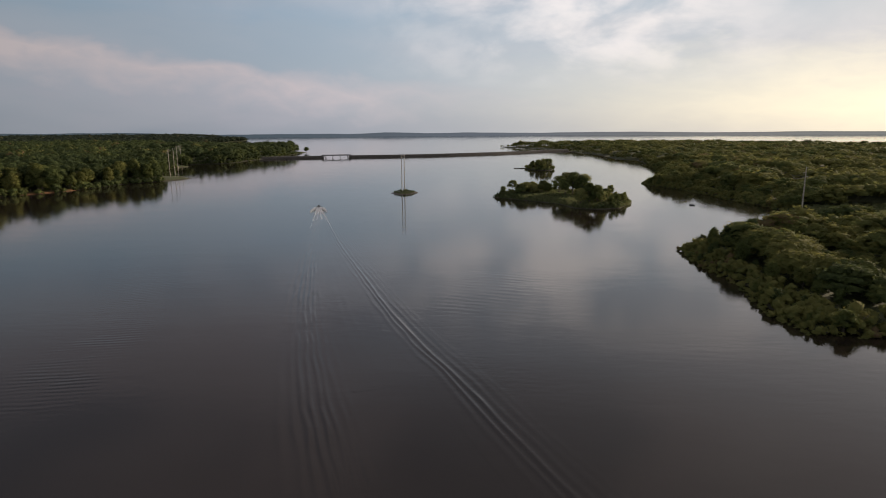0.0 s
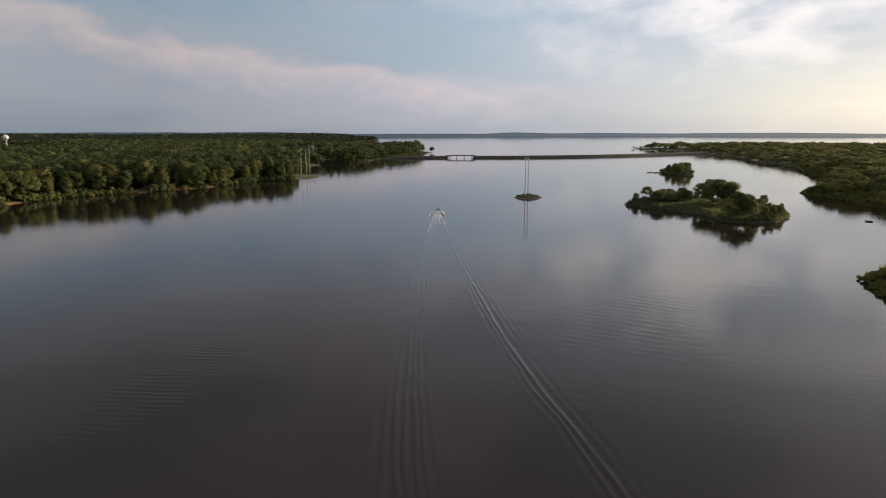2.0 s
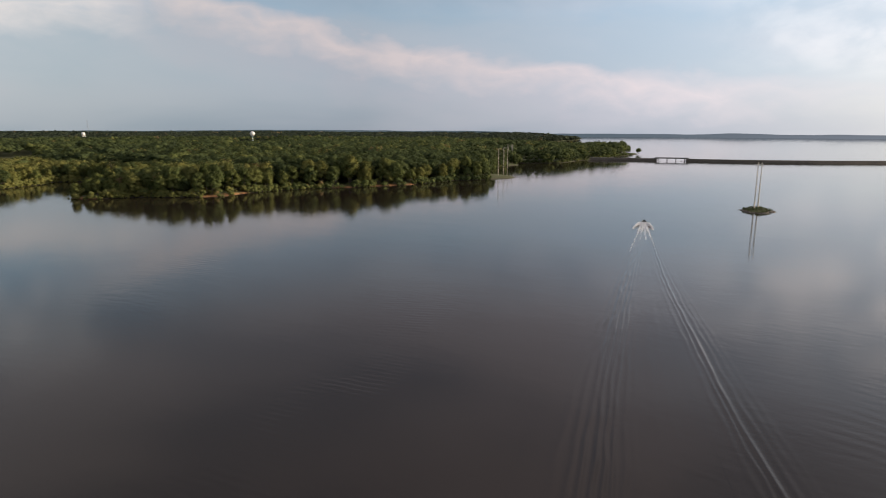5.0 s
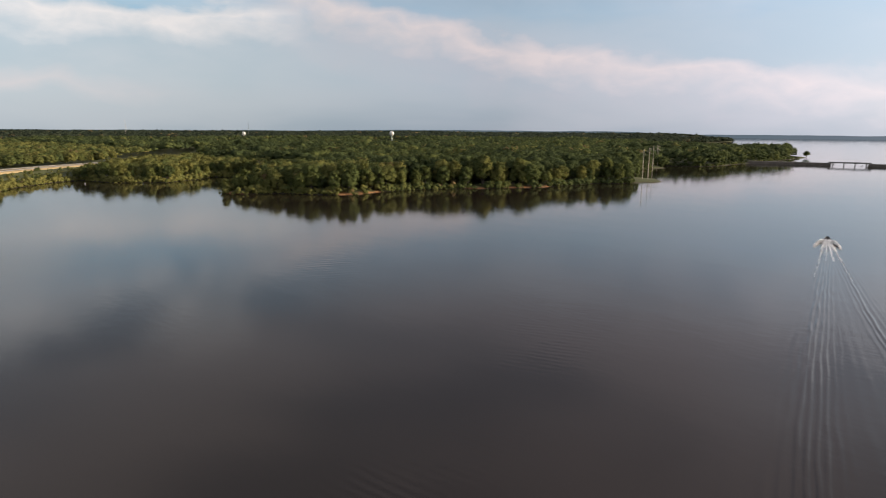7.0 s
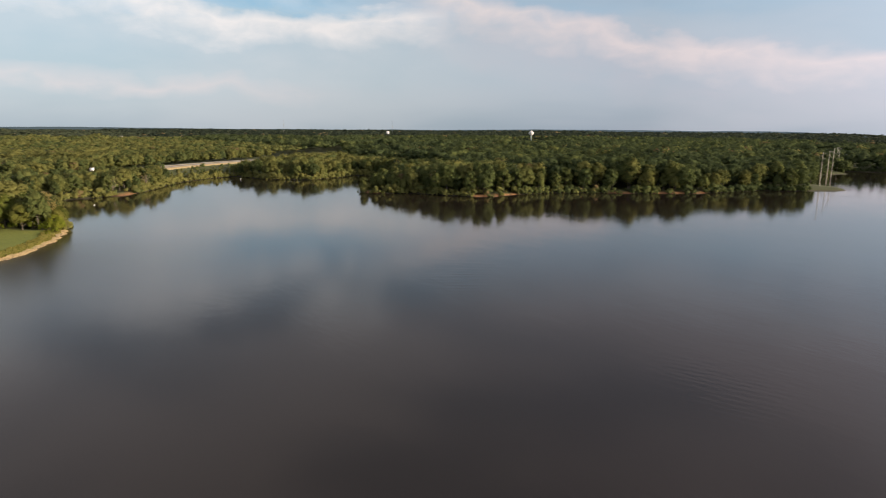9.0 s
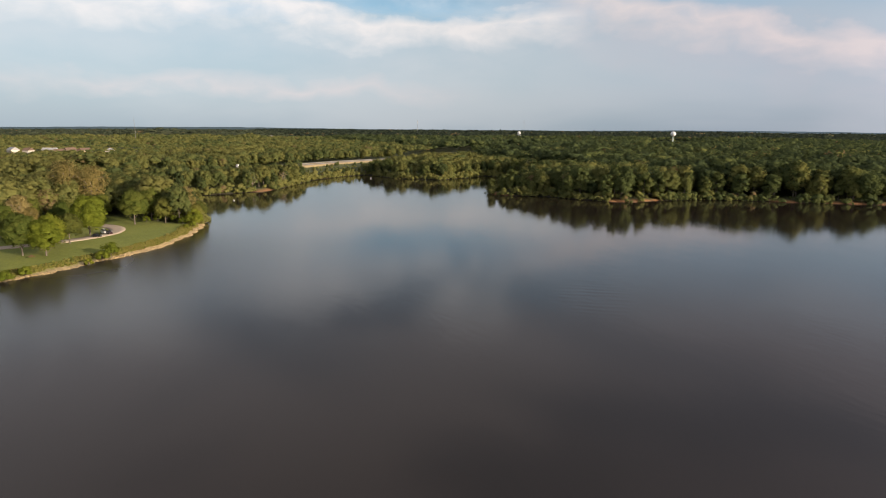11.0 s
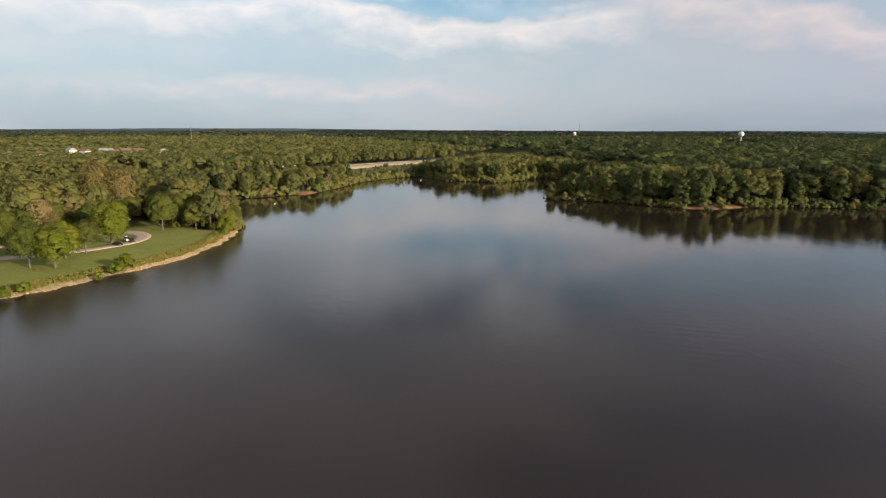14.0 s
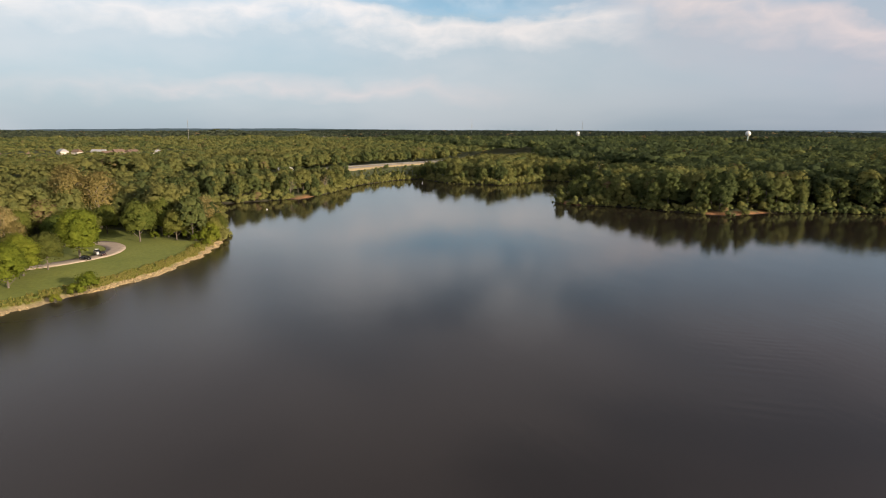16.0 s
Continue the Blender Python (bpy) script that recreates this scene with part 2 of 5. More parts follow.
def leaf_material(name, dark, mid, light, attribute, soft=True, dry=TAN):
    """Foliage: a tone for each tree, mottled leaf by leaf, with a few dry tan crowns at the end of the scale."""
    stops = [(0.05, dark), (0.45, mid), (0.68, tuple(0.55 * a + 0.45 * b for a, b in zip(mid, light))), (0.90, light), (0.985, dry)]
    m, t, b = material(name)
    geo = nd(t, "ShaderNodeNewGeometry")
    if attribute:
        tint = nd(t, "ShaderNodeAttribute", attribute_name="tint").outputs["Fac"]
    else:
        tint = calc(t, "MULTIPLY", nd(t, "ShaderNodeObjectInfo").outputs["Random"], 0.92)
    leaf = geo.outputs["Random Per Island"]
    clumps = noise_tex(t, 0.75, 3.0, 0.65, geo.outputs["Position"])
    grain = noise_tex(t, 2.6, 2.0, 0.6, geo.outputs["Position"])
    k = calc(t, "ADD", calc(t, "MULTIPLY", tint, 0.88), calc(t, "MULTIPLY", calc(t, "SUBTRACT", leaf, 0.35), 0.30))
    k = calc(t, "ADD", k, calc(t, "MULTIPLY", calc(t, "SUBTRACT", clumps, 0.5), 0.62))
    k = calc(t, "MINIMUM", k, calc(t, "ADD", calc(t, "MULTIPLY", calc(t, "GREATER_THAN", tint, 0.985), 0.2), 0.90))
    tone = ramp(t, k, stops)
    wire(t, (tone, b.inputs["Base Color"]))
    b.inputs["Roughness"].default_value = 0.75
    b.inputs["Specular IOR Level"].default_value = 0.06
    thin = nd(t, "ShaderNodeBsdfTranslucent")
    wire(t, (tone, thin.inputs[0]))
    mix = nd(t, "ShaderNodeMixShader", i_0=0.46)
    if soft:
        turn = nd(t, "ShaderNodeVectorTransform", vector_type="NORMAL", convert_from="OBJECT", convert_to="WORLD")
        puff = nd(t, "ShaderNodeAttribute", attribute_name="puff")
        rough = nd(t, "ShaderNodeBump", i_Strength=0.8, i_Distance=1.0)
        wire(t, (puff.outputs["Vector"], turn.inputs[0]), (turn.outputs[0], rough.inputs["Normal"]),
             (calc(t, "ADD", clumps, calc(t, "MULTIPLY", grain, 0.4)), rough.inputs["Height"]),
             (rough.outputs[0], b.inputs["Normal"]), (rough.outputs[0], thin.inputs["Normal"]))
    o = next(n for n in t.nodes if n.type == "OUTPUT_MATERIAL")
    wire(t, (b.outputs[0], mix.inputs[1]), (thin.outputs[0], mix.inputs[2]), (mix.outputs[0], o.inputs[0]))
    return m


LEAF = leaf_material("forest_leaves", (0.084, 0.114, 0.050), (0.152, 0.185, 0.064), (0.270, 0.266, 0.084), True)
# Duller, bluer green: the haze of distance is put into the leaf colour.
LEAF_HAZED = leaf_material("hazed_leaves", (0.050, 0.068, 0.046), (0.078, 0.102, 0.064), (0.122, 0.143, 0.085), True)
LEAF_ONE = leaf_material("tree_leaves", (0.088, 0.118, 0.048), (0.154, 0.188, 0.062), (0.262, 0.262, 0.082), False)
BARK = plain("bark", (0.09, 0.075, 0.06), (0.22, 0.19, 0.15), 0.9, 1.5)


def water_material():
    m, t, b = material("lake_water")
    pos = nd(t, "ShaderNodeNewGeometry").outputs["Position"]
    patch = noise_tex(t, 0.012, 3, 0.5, pos)
    wind = ramp(t, patch, [(0.50, (0, 0, 0)), (0.72, (1, 1, 1))], True)
    st = nd(t, "ShaderNodeMapping")
    st.inputs["Rotation"].default_value = (0, 0, radians(35))
    st.inputs["Scale"].default_value = (0.35, 1.0, 1.0)
    wire(t, (pos, st.inputs[0]))
    r1 = noise_tex(t, 0.55, 3, 0.55, st.outputs[0])
    r2 = noise_tex(t, 0.06, 3, 0.5, st.outputs[0])
    r3 = noise_tex(t, 2.2, 2, 0.5, pos)
    h = calc(t, "ADD", calc(t, "MULTIPLY", r1, calc(t, "ADD", calc(t, "MULTIPLY", wind, 0.018), 0.017)),
             calc(t, "MULTIPLY", r2, 0.055))
    h = calc(t, "ADD", h, calc(t, "MULTIPLY", r3, 0.007))
    # trains of short waves: (centre, half length, half width, direction of travel, wave scale, height)
    broken = ramp(t, noise_tex(t, 0.055, 3, 0.6, pos), [(0.36, (0, 0, 0)), (0.62, (1, 1, 1))], True)
    for (cx, cy), half, wide, turn, scale, high in (
            ((-84, 128), 44, 13, -8, 0.165, 0.028), ((-104, 196), 36, 15, -22, 0.14, 0.011), ((20, 188), 42, 24, 20, 0.085, 0.019),
            ((-14, 146), 26, 12, 12, 0.14, 0.008), ((-208, 202), 32, 14, -58, 0.085, 0.013), ((-232, 226), 34, 15, -62, 0.12, 0.008)):
        place = nd(t, "ShaderNodeMapping", vector_type="TEXTURE")
        place.inputs["Location"].default_value = (cx, cy, 0)
        place.inputs["Rotation"].default_value = (0, 0, radians(-turn))
        wire(t, (pos, place.inputs[0]))
        crest = nd(t, "ShaderNodeTexWave", wave_type="BANDS", bands_direction="Y", i_Scale=scale, i_Distortion=3.5, i_Detail=2.0)
        crest.inputs["Detail Scale"].default_value = 0.5
        size = nd(t, "ShaderNodeVectorMath", operation="DIVIDE")
        size.inputs[1].default_value = (wide, half, 1)
        far = nd(t, "ShaderNodeVectorMath", operation="LENGTH")
        wire(t, (place.outputs[0], crest.inputs["Vector"]), (place.outputs[0], size.inputs[0]), (size.outputs[0], far.inputs[0]))
        here = calc(t, "SUBTRACT", 1.0, calc(t, "POWER", far.outputs["Value"], 1.5), clamp=True)
        h = calc(t, "ADD", h, calc(t, "MULTIPLY", calc(t, "MULTIPLY", here, broken), calc(t, "MULTIPLY", crest.outputs["Fac"], high)))
    # rougher, wind-combed water before the park's bank
    park = nd(t, "ShaderNodeVectorMath", operation="DISTANCE")
    park.inputs[1].default_value = (-310, 48, 0)
    wire(t, (pos, park.inputs[0]))
    combed = calc(t, "SUBTRACT", 1.0, calc(t, "DIVIDE", park.outputs["Value"], 125.0), clamp=True)
    wire(t, (calc(t, "ADD", calc(t, "MULTIPLY", combed, 0.26), 0.055), b.inputs["Roughness"]))
    b.inputs["Base Color"].default_value = (0.021, 0.0160, 0.0125, 1)
    b.inputs["IOR"].default_value = 1.44
    bump(t, b, h, 1.0, 1.0)
    return m


WATER = water_material()


def ground_material():
    m, t, b = material("shore_ground")
    pos = nd(t, "ShaderNodeNewGeometry").outputs["Position"]
    sd = nd(t, "ShaderNodeAttribute", attribute_name="inland").outputs["Fac"]
    lawn = nd(t, "ShaderNodeAttribute", attribute_name="lawn").outputs["Fac"]
    big, fine = noise_tex(t, 0.05, 4, 0.6, pos), noise_tex(t, 0.8, 4, 0.65, pos)
    k = calc(t, "ADD", calc(t, "MULTIPLY", big, 0.5), calc(t, "MULTIPLY", fine, 0.5))
    scrub = ramp(t, k, [(0.35, (0.040, 0.050, 0.018)), (0.65, (0.10, 0.115, 0.035))])
    grass = ramp(t, k, [(0.35, (0.128, 0.162, 0.023)), (0.65, (0.206, 0.226, 0.037))])
    clay = ramp(t, fine, [(0.35, (0.40, 0.165, 0.060)), (0.65, (0.54, 0.27, 0.115))])
    col = mixc(t, lawn, scrub, grass)
    clayey = nd(t, "ShaderNodeAttribute", attribute_name="clay").outputs["Fac"]
    stony = nd(t, "ShaderNodeAttribute", attribute_name="stony").outputs["Fac"]
    wet = ramp(t, fine, [(0.35, (0.045, 0.042, 0.024)), (0.65, (0.085, 0.078, 0.042))])
    edge = calc(t, "SUBTRACT", 1.0, calc(t, "DIVIDE", calc(t, "ADD", sd, calc(t, "MULTIPLY", big, -1.6)), 0.8), clamp=True)
    col = mixc(t, edge, col, wet)
    col = mixc(t, clayey, col, clay)
    col = mixc(t, stony, col, ramp(t, fine, [(0.35, (0.27, 0.20, 0.105)), (0.65, (0.46, 0.355, 0.19))]))
    wire(t, (col, b.inputs["Base Color"]))
    b.inputs["Roughness"].default_value = 0.95
    bump(t, b, fine, 0.6, 0.3)
    return m


GROUND = ground_material()

# ---- plan of the lake ----
LAKE_WEST = [(-100, -420), (-200, -200), (-235, -70), (-268, -4), (-291, 36), (-302, 51.5), (-320, 64.5), (-343.5, 81.5), (-364, 88.5),
             (-386, 92.5), (-405, 93.0), (-424, 91.5), (-450, 80), (-490, 66), (-535, 80), (-545, 112), (-552, 136), (-580, 158),
             (-611, 170), (-650, 196), (-682, 230), (-690, 258), (-634, 276), (-612, 310), (-625, 345), (-645, 372), (-610, 395),
             (-560, 375), (-520, 335), (-492, 314), (-486, 301), (-472, 301), (-462, 316), (-448, 333), (-425, 345), (-408, 358)]
LAKE_NORTHWEST = [(-400, 372), (-404, 395), (-396, 425), (-386, 450), (-370, 471), (-355, 491), (-341, 511), (-330, 534),
                  (-325, 565), (-314, 598), (-300, 622), (-287, 640), (-279, 663), (-290, 682), (-318, 690), (-342, 706),
                  (-358, 750), (-374, 815), (-378, 858), (-366, 882), (-385, 905), (-400, 930), (-360, 950), (-335, 985),
                  (-335, 1040), (-318, 1150), (-320, 1260), (-318, 1360), (-310, 1392), (-314, 1414), (-340, 1425), (-420, 1450), (-700, 1500),
                  (-860, 1900), (-900, 2500), (-960, 3000), (-1080, 3350), (-1200, 3700), (-1600, 4300), (-900, 4560),
                  (0, 4620), (900, 4480), (1800, 4100), (2900, 3500)]
LAKE_EAST = [(2600, 1900), (1500, 1250), (1020, 1330), (900, 1560), (720, 1760), (450, 1830), (240, 1760), (163, 1690), (220, 1640),
             (245, 1576), (284, 1405), (290, 1300), (300, 1180), (296, 1048), (291, 1010), (315, 985), (302, 900), (288, 850),
             (262, 720), (224, 620), (192, 566), (189, 547), (202, 515), (207, 452), (214, 402), (214, 374), (210, 348),
             (216, 325), (180, 300), (150, 278), (122, 263), (104, 252), (102, 238), (102, 211), (100, 190), (96, 170), (97, 155),
             (98, 148), (106, 145), (117, 142), (139, 131), (168, 111), (185, 60), (190, -60), (180, -250), (120, -400)]
ISLAND = [(38, 458), (51, 446), (80, 416), (88, 390), (101, 385), (116, 390), (132, 416), (136, 451), (120, 485), (86, 500), (55, 490)]
SMALL_ISLAND = [(108, 795), (112, 765), (125, 752), (138, 755), (146, 790), (142, 830), (125, 838)]
MAST_ISLAND = [(-41, 496), (-35, 484), (-27, 483), (-22, 499), (-28, 508), (-37, 507)]
CAUSEWAY = [(-466.6, 1085), (-368.9, 1098), (-292.9, 1115.4), (-221.9, 1130.9)]
BRIDGE = [(-220.8, 1131.1), (-176.3, 1140.9)]
CAUSEWAY_EAST = [(-175.2, 1141.1), (-86.8, 1156.6), (0, 1188.1), (86.8, 1234.7), (173.6, 1297.7), (260.4, 1369.3), (336.3, 1410.5)]


HIGHWAY = [(-600, -150), (-625, 20), (-655, 90), (-698, 138), (-756, 195), (-804, 251), (-839, 308), (-880, 380), (-960, 500), (-1100, 700)]
CLAY = [(-346, 504), (-364, 480), (-393, 352), (-387, 364), (-390, 381), (-402, 392), (-476, 305), (-472, 311), (-553, 136), (-558, 141), (-371, 478), (-405, 364), (-403, 375), (-403, 385),
        (-337, 514), (-331, 533)]
PARK = [(-267, -4), (-291, 36), (-302, 51.5), (-320, 64.5), (-343.5, 81.5), (-364, 88.5), (-383, 92), (-388, 84), (-390, 74), (-402, 68),
        (-414, 54), (-424, 40), (-405, 22), (-385, 5), (-360, -25), (-330, -80), (-250, -80)]


def seg_dist(P, a, b):
    d = b - a
    k = np.clip(((P - a) @ d) / (d @ d), 0, 1)
    return np.hypot(*(P - a - k[:, None] * d).T)


def poly_sd(P, poly):
    """Signed distance to an outline: positive inside."""
    poly = np.array(poly, float)
    best, inside = np.full(len(P), 1e9), np.zeros(len(P), bool)
    for a, b in zip(poly, np.roll(poly, -1, 0)):
        best = np.minimum(best, seg_dist(P, a, b))
        if a[1] != b[1]:
            cross = (a[1] > P[:, 1]) != (b[1] > P[:, 1])
            inside ^= cross & (P[:, 0] < (b[0] - a[0]) * (P[:, 1] - a[1]) / (b[1] - a[1]) + a[0])
    return np.where(inside, best, -best)


def line_dist(P, pts):
    pts = np.array(pts, float)
    return np.min([seg_dist(P, a, b) for a, b in zip(pts[:-1], pts[1:])], axis=0)


def waves(P, scale, seed):
    """Smooth values from -1 to 1 over the plan, cheap and repeatable."""
    r = np.random.RandomState(seed)
    v = np.zeros(len(P))
    for i in range(7):
        a, f, ph = r.rand() * 6.28, (0.6 + 1.1 * r.rand()) / scale, r.rand() * 6.28
        v += np.sin((P[:, 0] * np.cos(a) + P[:, 1] * np.sin(a)) * 6.28 * f + ph)
    return v / 3.5


LAKE = LAKE_WEST + LAKE_NORTHWEST + LAKE_EAST


def inland(P):
    """Distance from the water's edge: positive on land."""
    wob = waves(P, 45, 3) * 2.0 + waves(P, 14, 4) * 0.9
    d = -poly_sd(P, LAKE) + wob
    for isle in (ISLAND, SMALL_ISLAND, MAST_ISLAND):
        d = np.maximum(d, poly_sd(P, isle) + wob * 0.35)
    return d


EYE = np.array((-50.0, 60.0))


def land_height(P, d):
    """Height of the ground: bank at the water, gentle rise inland, low hills far away."""
    bank = np.where(d > 0, np.minimum(d * 0.35, 1.6), np.maximum(d * 0.2, -4))
    r = np.hypot(*(P - EYE).T)
    rise = np.clip(d - 6, 0, 160) * np.where(P[:, 0] > 60, 0.008, 0.026)
    far = np.clip((r - 1500) / 3300, 0, 1)
    west = np.clip((-P[:, 0] * 0.8 - P[:, 1] * 0.25) / 2500, 0, 1)
    low_north = np.clip((P[:, 1] - 2900) / 300, 0, 1) * np.clip((P[:, 0] + 1500) / 300, 0, 1)
    south = np.clip((1500 - P[:, 1]) / 2500, 0, 1) * west
    high_land = np.clip((250 - P[:, 0]) / 300, 0, 1) + np.clip((P[:, 1] - 3300) / 600, 0, 1)
    high_land = np.minimum(high_land, 1)
    hills = np.clip(d / 250, 0, 1) * (waves(P, 700, 8) * 1.5 + far * (4 + 12 * west - 9 * south) * high_land * (1 - low_north) + far * waves(P, 1500, 9) * 4 * (1 - 0.8 * low_north))
    hills = hills + 11 * np.exp(-((P[:, 0] + 330) / 240) ** 2) * np.clip((P[:, 1] - 4560) / 150, 0, 1)
    z = bank + rise + np.maximum(hills, -1)
    z = z + 3.0 * np.exp(-((P[:, 0] + 1090) ** 2 + (P[:, 1] + 110) ** 2) / (2 * 230.0 ** 2))
    z = z + 26 * np.exp(-((P[:, 0] + 2380) ** 2 + (P[:, 1] + 20) ** 2) / (2 * 78.0 ** 2))
    k = np.clip((42 - line_dist(P, HIGHWAY)) / 14, 0, 1) * np.clip((d - 4) / 20, 0, 1)
    z = z * (1 - k) + 8.0 * k
    k = np.clip(poly_sd(P, PARK) / 6, 0, 1)
    z = z * (1 - k) + np.minimum(z, 2.4) * k
    return z


def np_mesh(name, V, F, mat, smooth=False, **attrs):
    me = bpy.data.meshes.new(name)
    V, F = np.ascontiguousarray(V, dtype=np.float32), np.ascontiguousarray(F, dtype=np.int32)
    n = F.shape[1]
    me.vertices.add(len(V))
    me.vertices.foreach_set("co", V.ravel())
    me.loops.add(F.size)
    me.loops.foreach_set("vertex_index", F.ravel())
    me.polygons.add(len(F))
    me.polygons.foreach_set("loop_start", np.arange(0, F.size, n, dtype=np.int32))
    if smooth:
        me.polygons.foreach_set("use_smooth", np.ones(len(F), bool))
    for key, val in attrs.items():
        val = np.ascontiguousarray(val, dtype=np.float32)
        if val.ndim == 2:
            me.attributes.new(key, "FLOAT_VECTOR", "POINT").data.foreach_set("vector", val.ravel())
        else:
            me.attributes.new(key, "FLOAT", "POINT").data.foreach_set("value", val)
    me.update(calc_edges=True)
    me.materials.append(mat)
    return me



def fan_grid(azimuths, radii):
    a, r = np.meshgrid(azimuths, radii)
    P = np.stack([EYE[0] + r.ravel() * np.sin(a.ravel()), EYE[1] + r.ravel() * np.cos(a.ravel())], 1)
    n, m = len(azimuths), len(radii)
    i = (np.arange(m - 1)[:, None] * n + np.arange(n - 1)[None]).ravel()
    return P, np.stack([i, i + n, i + n + 1, i + 1], 1)[:, ::-1]


fine = np.radians(np.arange(-122, 80, 0.5))
coarse = np.radians(np.arange(80, 238.1, 4))
az = np.concatenate([fine, coarse])
radii = np.concatenate([np.arange(4, 120, 20), np.arange(120, 200, 4), np.arange(200, 420, 2.8), np.arange(420, 800, 6),
                        np.arange(800, 940, 8), np.arange(940, 1130, 5), np.arange(1132, 1330, 9),
                        np.geomspace(1340, 1900, 40), np.geomspace(1930, 4940, 70)])
P, F = fan_grid(az, radii)
d = inland(P)
lawn = np.clip(poly_sd(P, PARK) / 3 + 0.5, 0, 1)
clay = np.clip(1.5 - np.min([np.hypot(*(P - c).T) for c in CLAY], axis=0) / 5.5, 0, 1) * np.clip((3.2 - d) / 1.5, 0, 1)
stony = np.clip((2.4 - d) / 0.8, 0, 1) * np.clip(poly_sd(P, PARK) / 6 + 1.8, 0, 1)
G = np_mesh("ground", np.column_stack([P, land_height(P, d)]), F, GROUND, True, inland=d, lawn=lawn, clay=clay, stony=stony)
tagged(new("ground", G), "wooded lake shore of grass, scrub and orange clay", "ground", kind="structure")
wr = np.concatenate([[0.5], np.geomspace(30, 4945, 30)])
P, F = fan_grid(np.radians(np.arange(-180, 180.1, 3)), wr)
lake = new("water", np_mesh("water", np.column_stack([P, np.zeros(len(P))]), F, WATER, True))
tagged(lake, "calm dark lake water reflecting the evening sky", "lake", kind="structure")

# Haze painted as a glow of the ridge itself, paler towards the sun.
HAZE = bpy.data.materials.new("painted_haze")
HAZE.use_nodes = True


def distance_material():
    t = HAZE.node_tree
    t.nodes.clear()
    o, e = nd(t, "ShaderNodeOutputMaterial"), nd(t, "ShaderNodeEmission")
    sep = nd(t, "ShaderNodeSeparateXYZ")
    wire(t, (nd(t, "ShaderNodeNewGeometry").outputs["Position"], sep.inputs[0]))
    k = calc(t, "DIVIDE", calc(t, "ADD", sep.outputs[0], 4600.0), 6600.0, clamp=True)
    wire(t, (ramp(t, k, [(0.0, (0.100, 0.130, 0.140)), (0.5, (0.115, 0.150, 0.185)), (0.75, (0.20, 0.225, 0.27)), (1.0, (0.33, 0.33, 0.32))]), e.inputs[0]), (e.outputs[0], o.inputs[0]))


distance_material()


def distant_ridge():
    """A low wooded ridge all along the horizon, rounded at the top, a backdrop glowing with painted haze."""
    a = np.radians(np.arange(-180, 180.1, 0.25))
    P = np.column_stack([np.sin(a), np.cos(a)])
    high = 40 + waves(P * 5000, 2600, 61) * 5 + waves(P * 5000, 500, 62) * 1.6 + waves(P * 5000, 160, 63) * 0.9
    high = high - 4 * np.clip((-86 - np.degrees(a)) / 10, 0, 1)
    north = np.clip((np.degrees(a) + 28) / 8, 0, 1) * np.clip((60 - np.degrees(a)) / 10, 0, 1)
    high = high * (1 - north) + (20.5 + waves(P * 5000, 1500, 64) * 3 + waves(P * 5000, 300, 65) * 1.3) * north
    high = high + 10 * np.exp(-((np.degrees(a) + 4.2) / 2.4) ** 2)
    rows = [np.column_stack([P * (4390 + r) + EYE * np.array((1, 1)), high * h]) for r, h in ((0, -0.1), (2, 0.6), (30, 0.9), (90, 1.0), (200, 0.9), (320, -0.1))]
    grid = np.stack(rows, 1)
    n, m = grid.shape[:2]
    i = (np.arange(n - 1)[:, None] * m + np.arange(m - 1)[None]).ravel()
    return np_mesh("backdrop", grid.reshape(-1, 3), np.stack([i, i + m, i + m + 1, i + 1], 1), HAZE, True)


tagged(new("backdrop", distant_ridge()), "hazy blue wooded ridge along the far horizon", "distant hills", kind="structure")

# ---- woods ----
rng = np.random.RandomState(5)
ICO = bmesh.new()
bmesh.ops.create_icosphere(ICO, subdivisions=1, radius=1.0)
ICO_V = np.array([v.co[:] for v in ICO.verts])
ICO_F = np.array([[v.index for v in f.verts] for f in ICO.faces])
ICO.free()
OCT_V = np.array([(1, 0, 0), (0, 1, 0), (-1, 0, 0), (0, -1, 0), (0, 0, 1), (0, 0, -1)], float)
OCT_F = np.array([(0, 1, 4), (1, 2, 4), (2, 3, 4), (3, 0, 4), (1, 0, 5), (2, 1, 5), (3, 2, 5), (0, 3, 5)])


def leaf_tris(points, out, size, r):
    """One ragged triangle for each point, turned roughly outwards."""
    n = len(points)
    nrm = out + r.normal(0, 0.40, (n, 3))
    nrm /= np.linalg.norm(nrm, axis=1)[:, None]
    a = np.cross(nrm, r.normal(0, 1, (n, 3)))
    a /= np.linalg.norm(a, axis=1)[:, None]
    b = np.cross(nrm, a)
    s = size * r.uniform(0.6, 1.4, (n, 1))
    b = b * np.where(np.sum(nrm * out, 1) < 0, -1.0, 1.0)[:, None]
    V = np.stack([points + a * s, points - a * s * 0.55 + b * s * 0.85, points - a * s * 0.5 - b * s * 0.9], 1).reshape(-1, 3)
    return V, np.arange(3 * n).reshape(-1, 3)


def unit(v):
    return v / np.maximum(np.linalg.norm(v, axis=1)[:, None], 1e-6)


def dome_shell(divisions):
    """A sphere of small faces, open below, as vertices and faces."""
    bm = bmesh.new()
    bmesh.ops.create_icosphere(bm, subdivisions=divisions, radius=1.0)
    floor = -0.75 if divisions > 1 else -0.9
    bmesh.ops.delete(bm, geom=[v for v in bm.verts if v.co.z < floor], context="VERTS")
    bm.verts.index_update()
    V = np.array([v.co[:] for v in bm.verts])
    F = np.array([[v.index for v in f.verts] for f in bm.faces])
    bm.free()
    return V, F


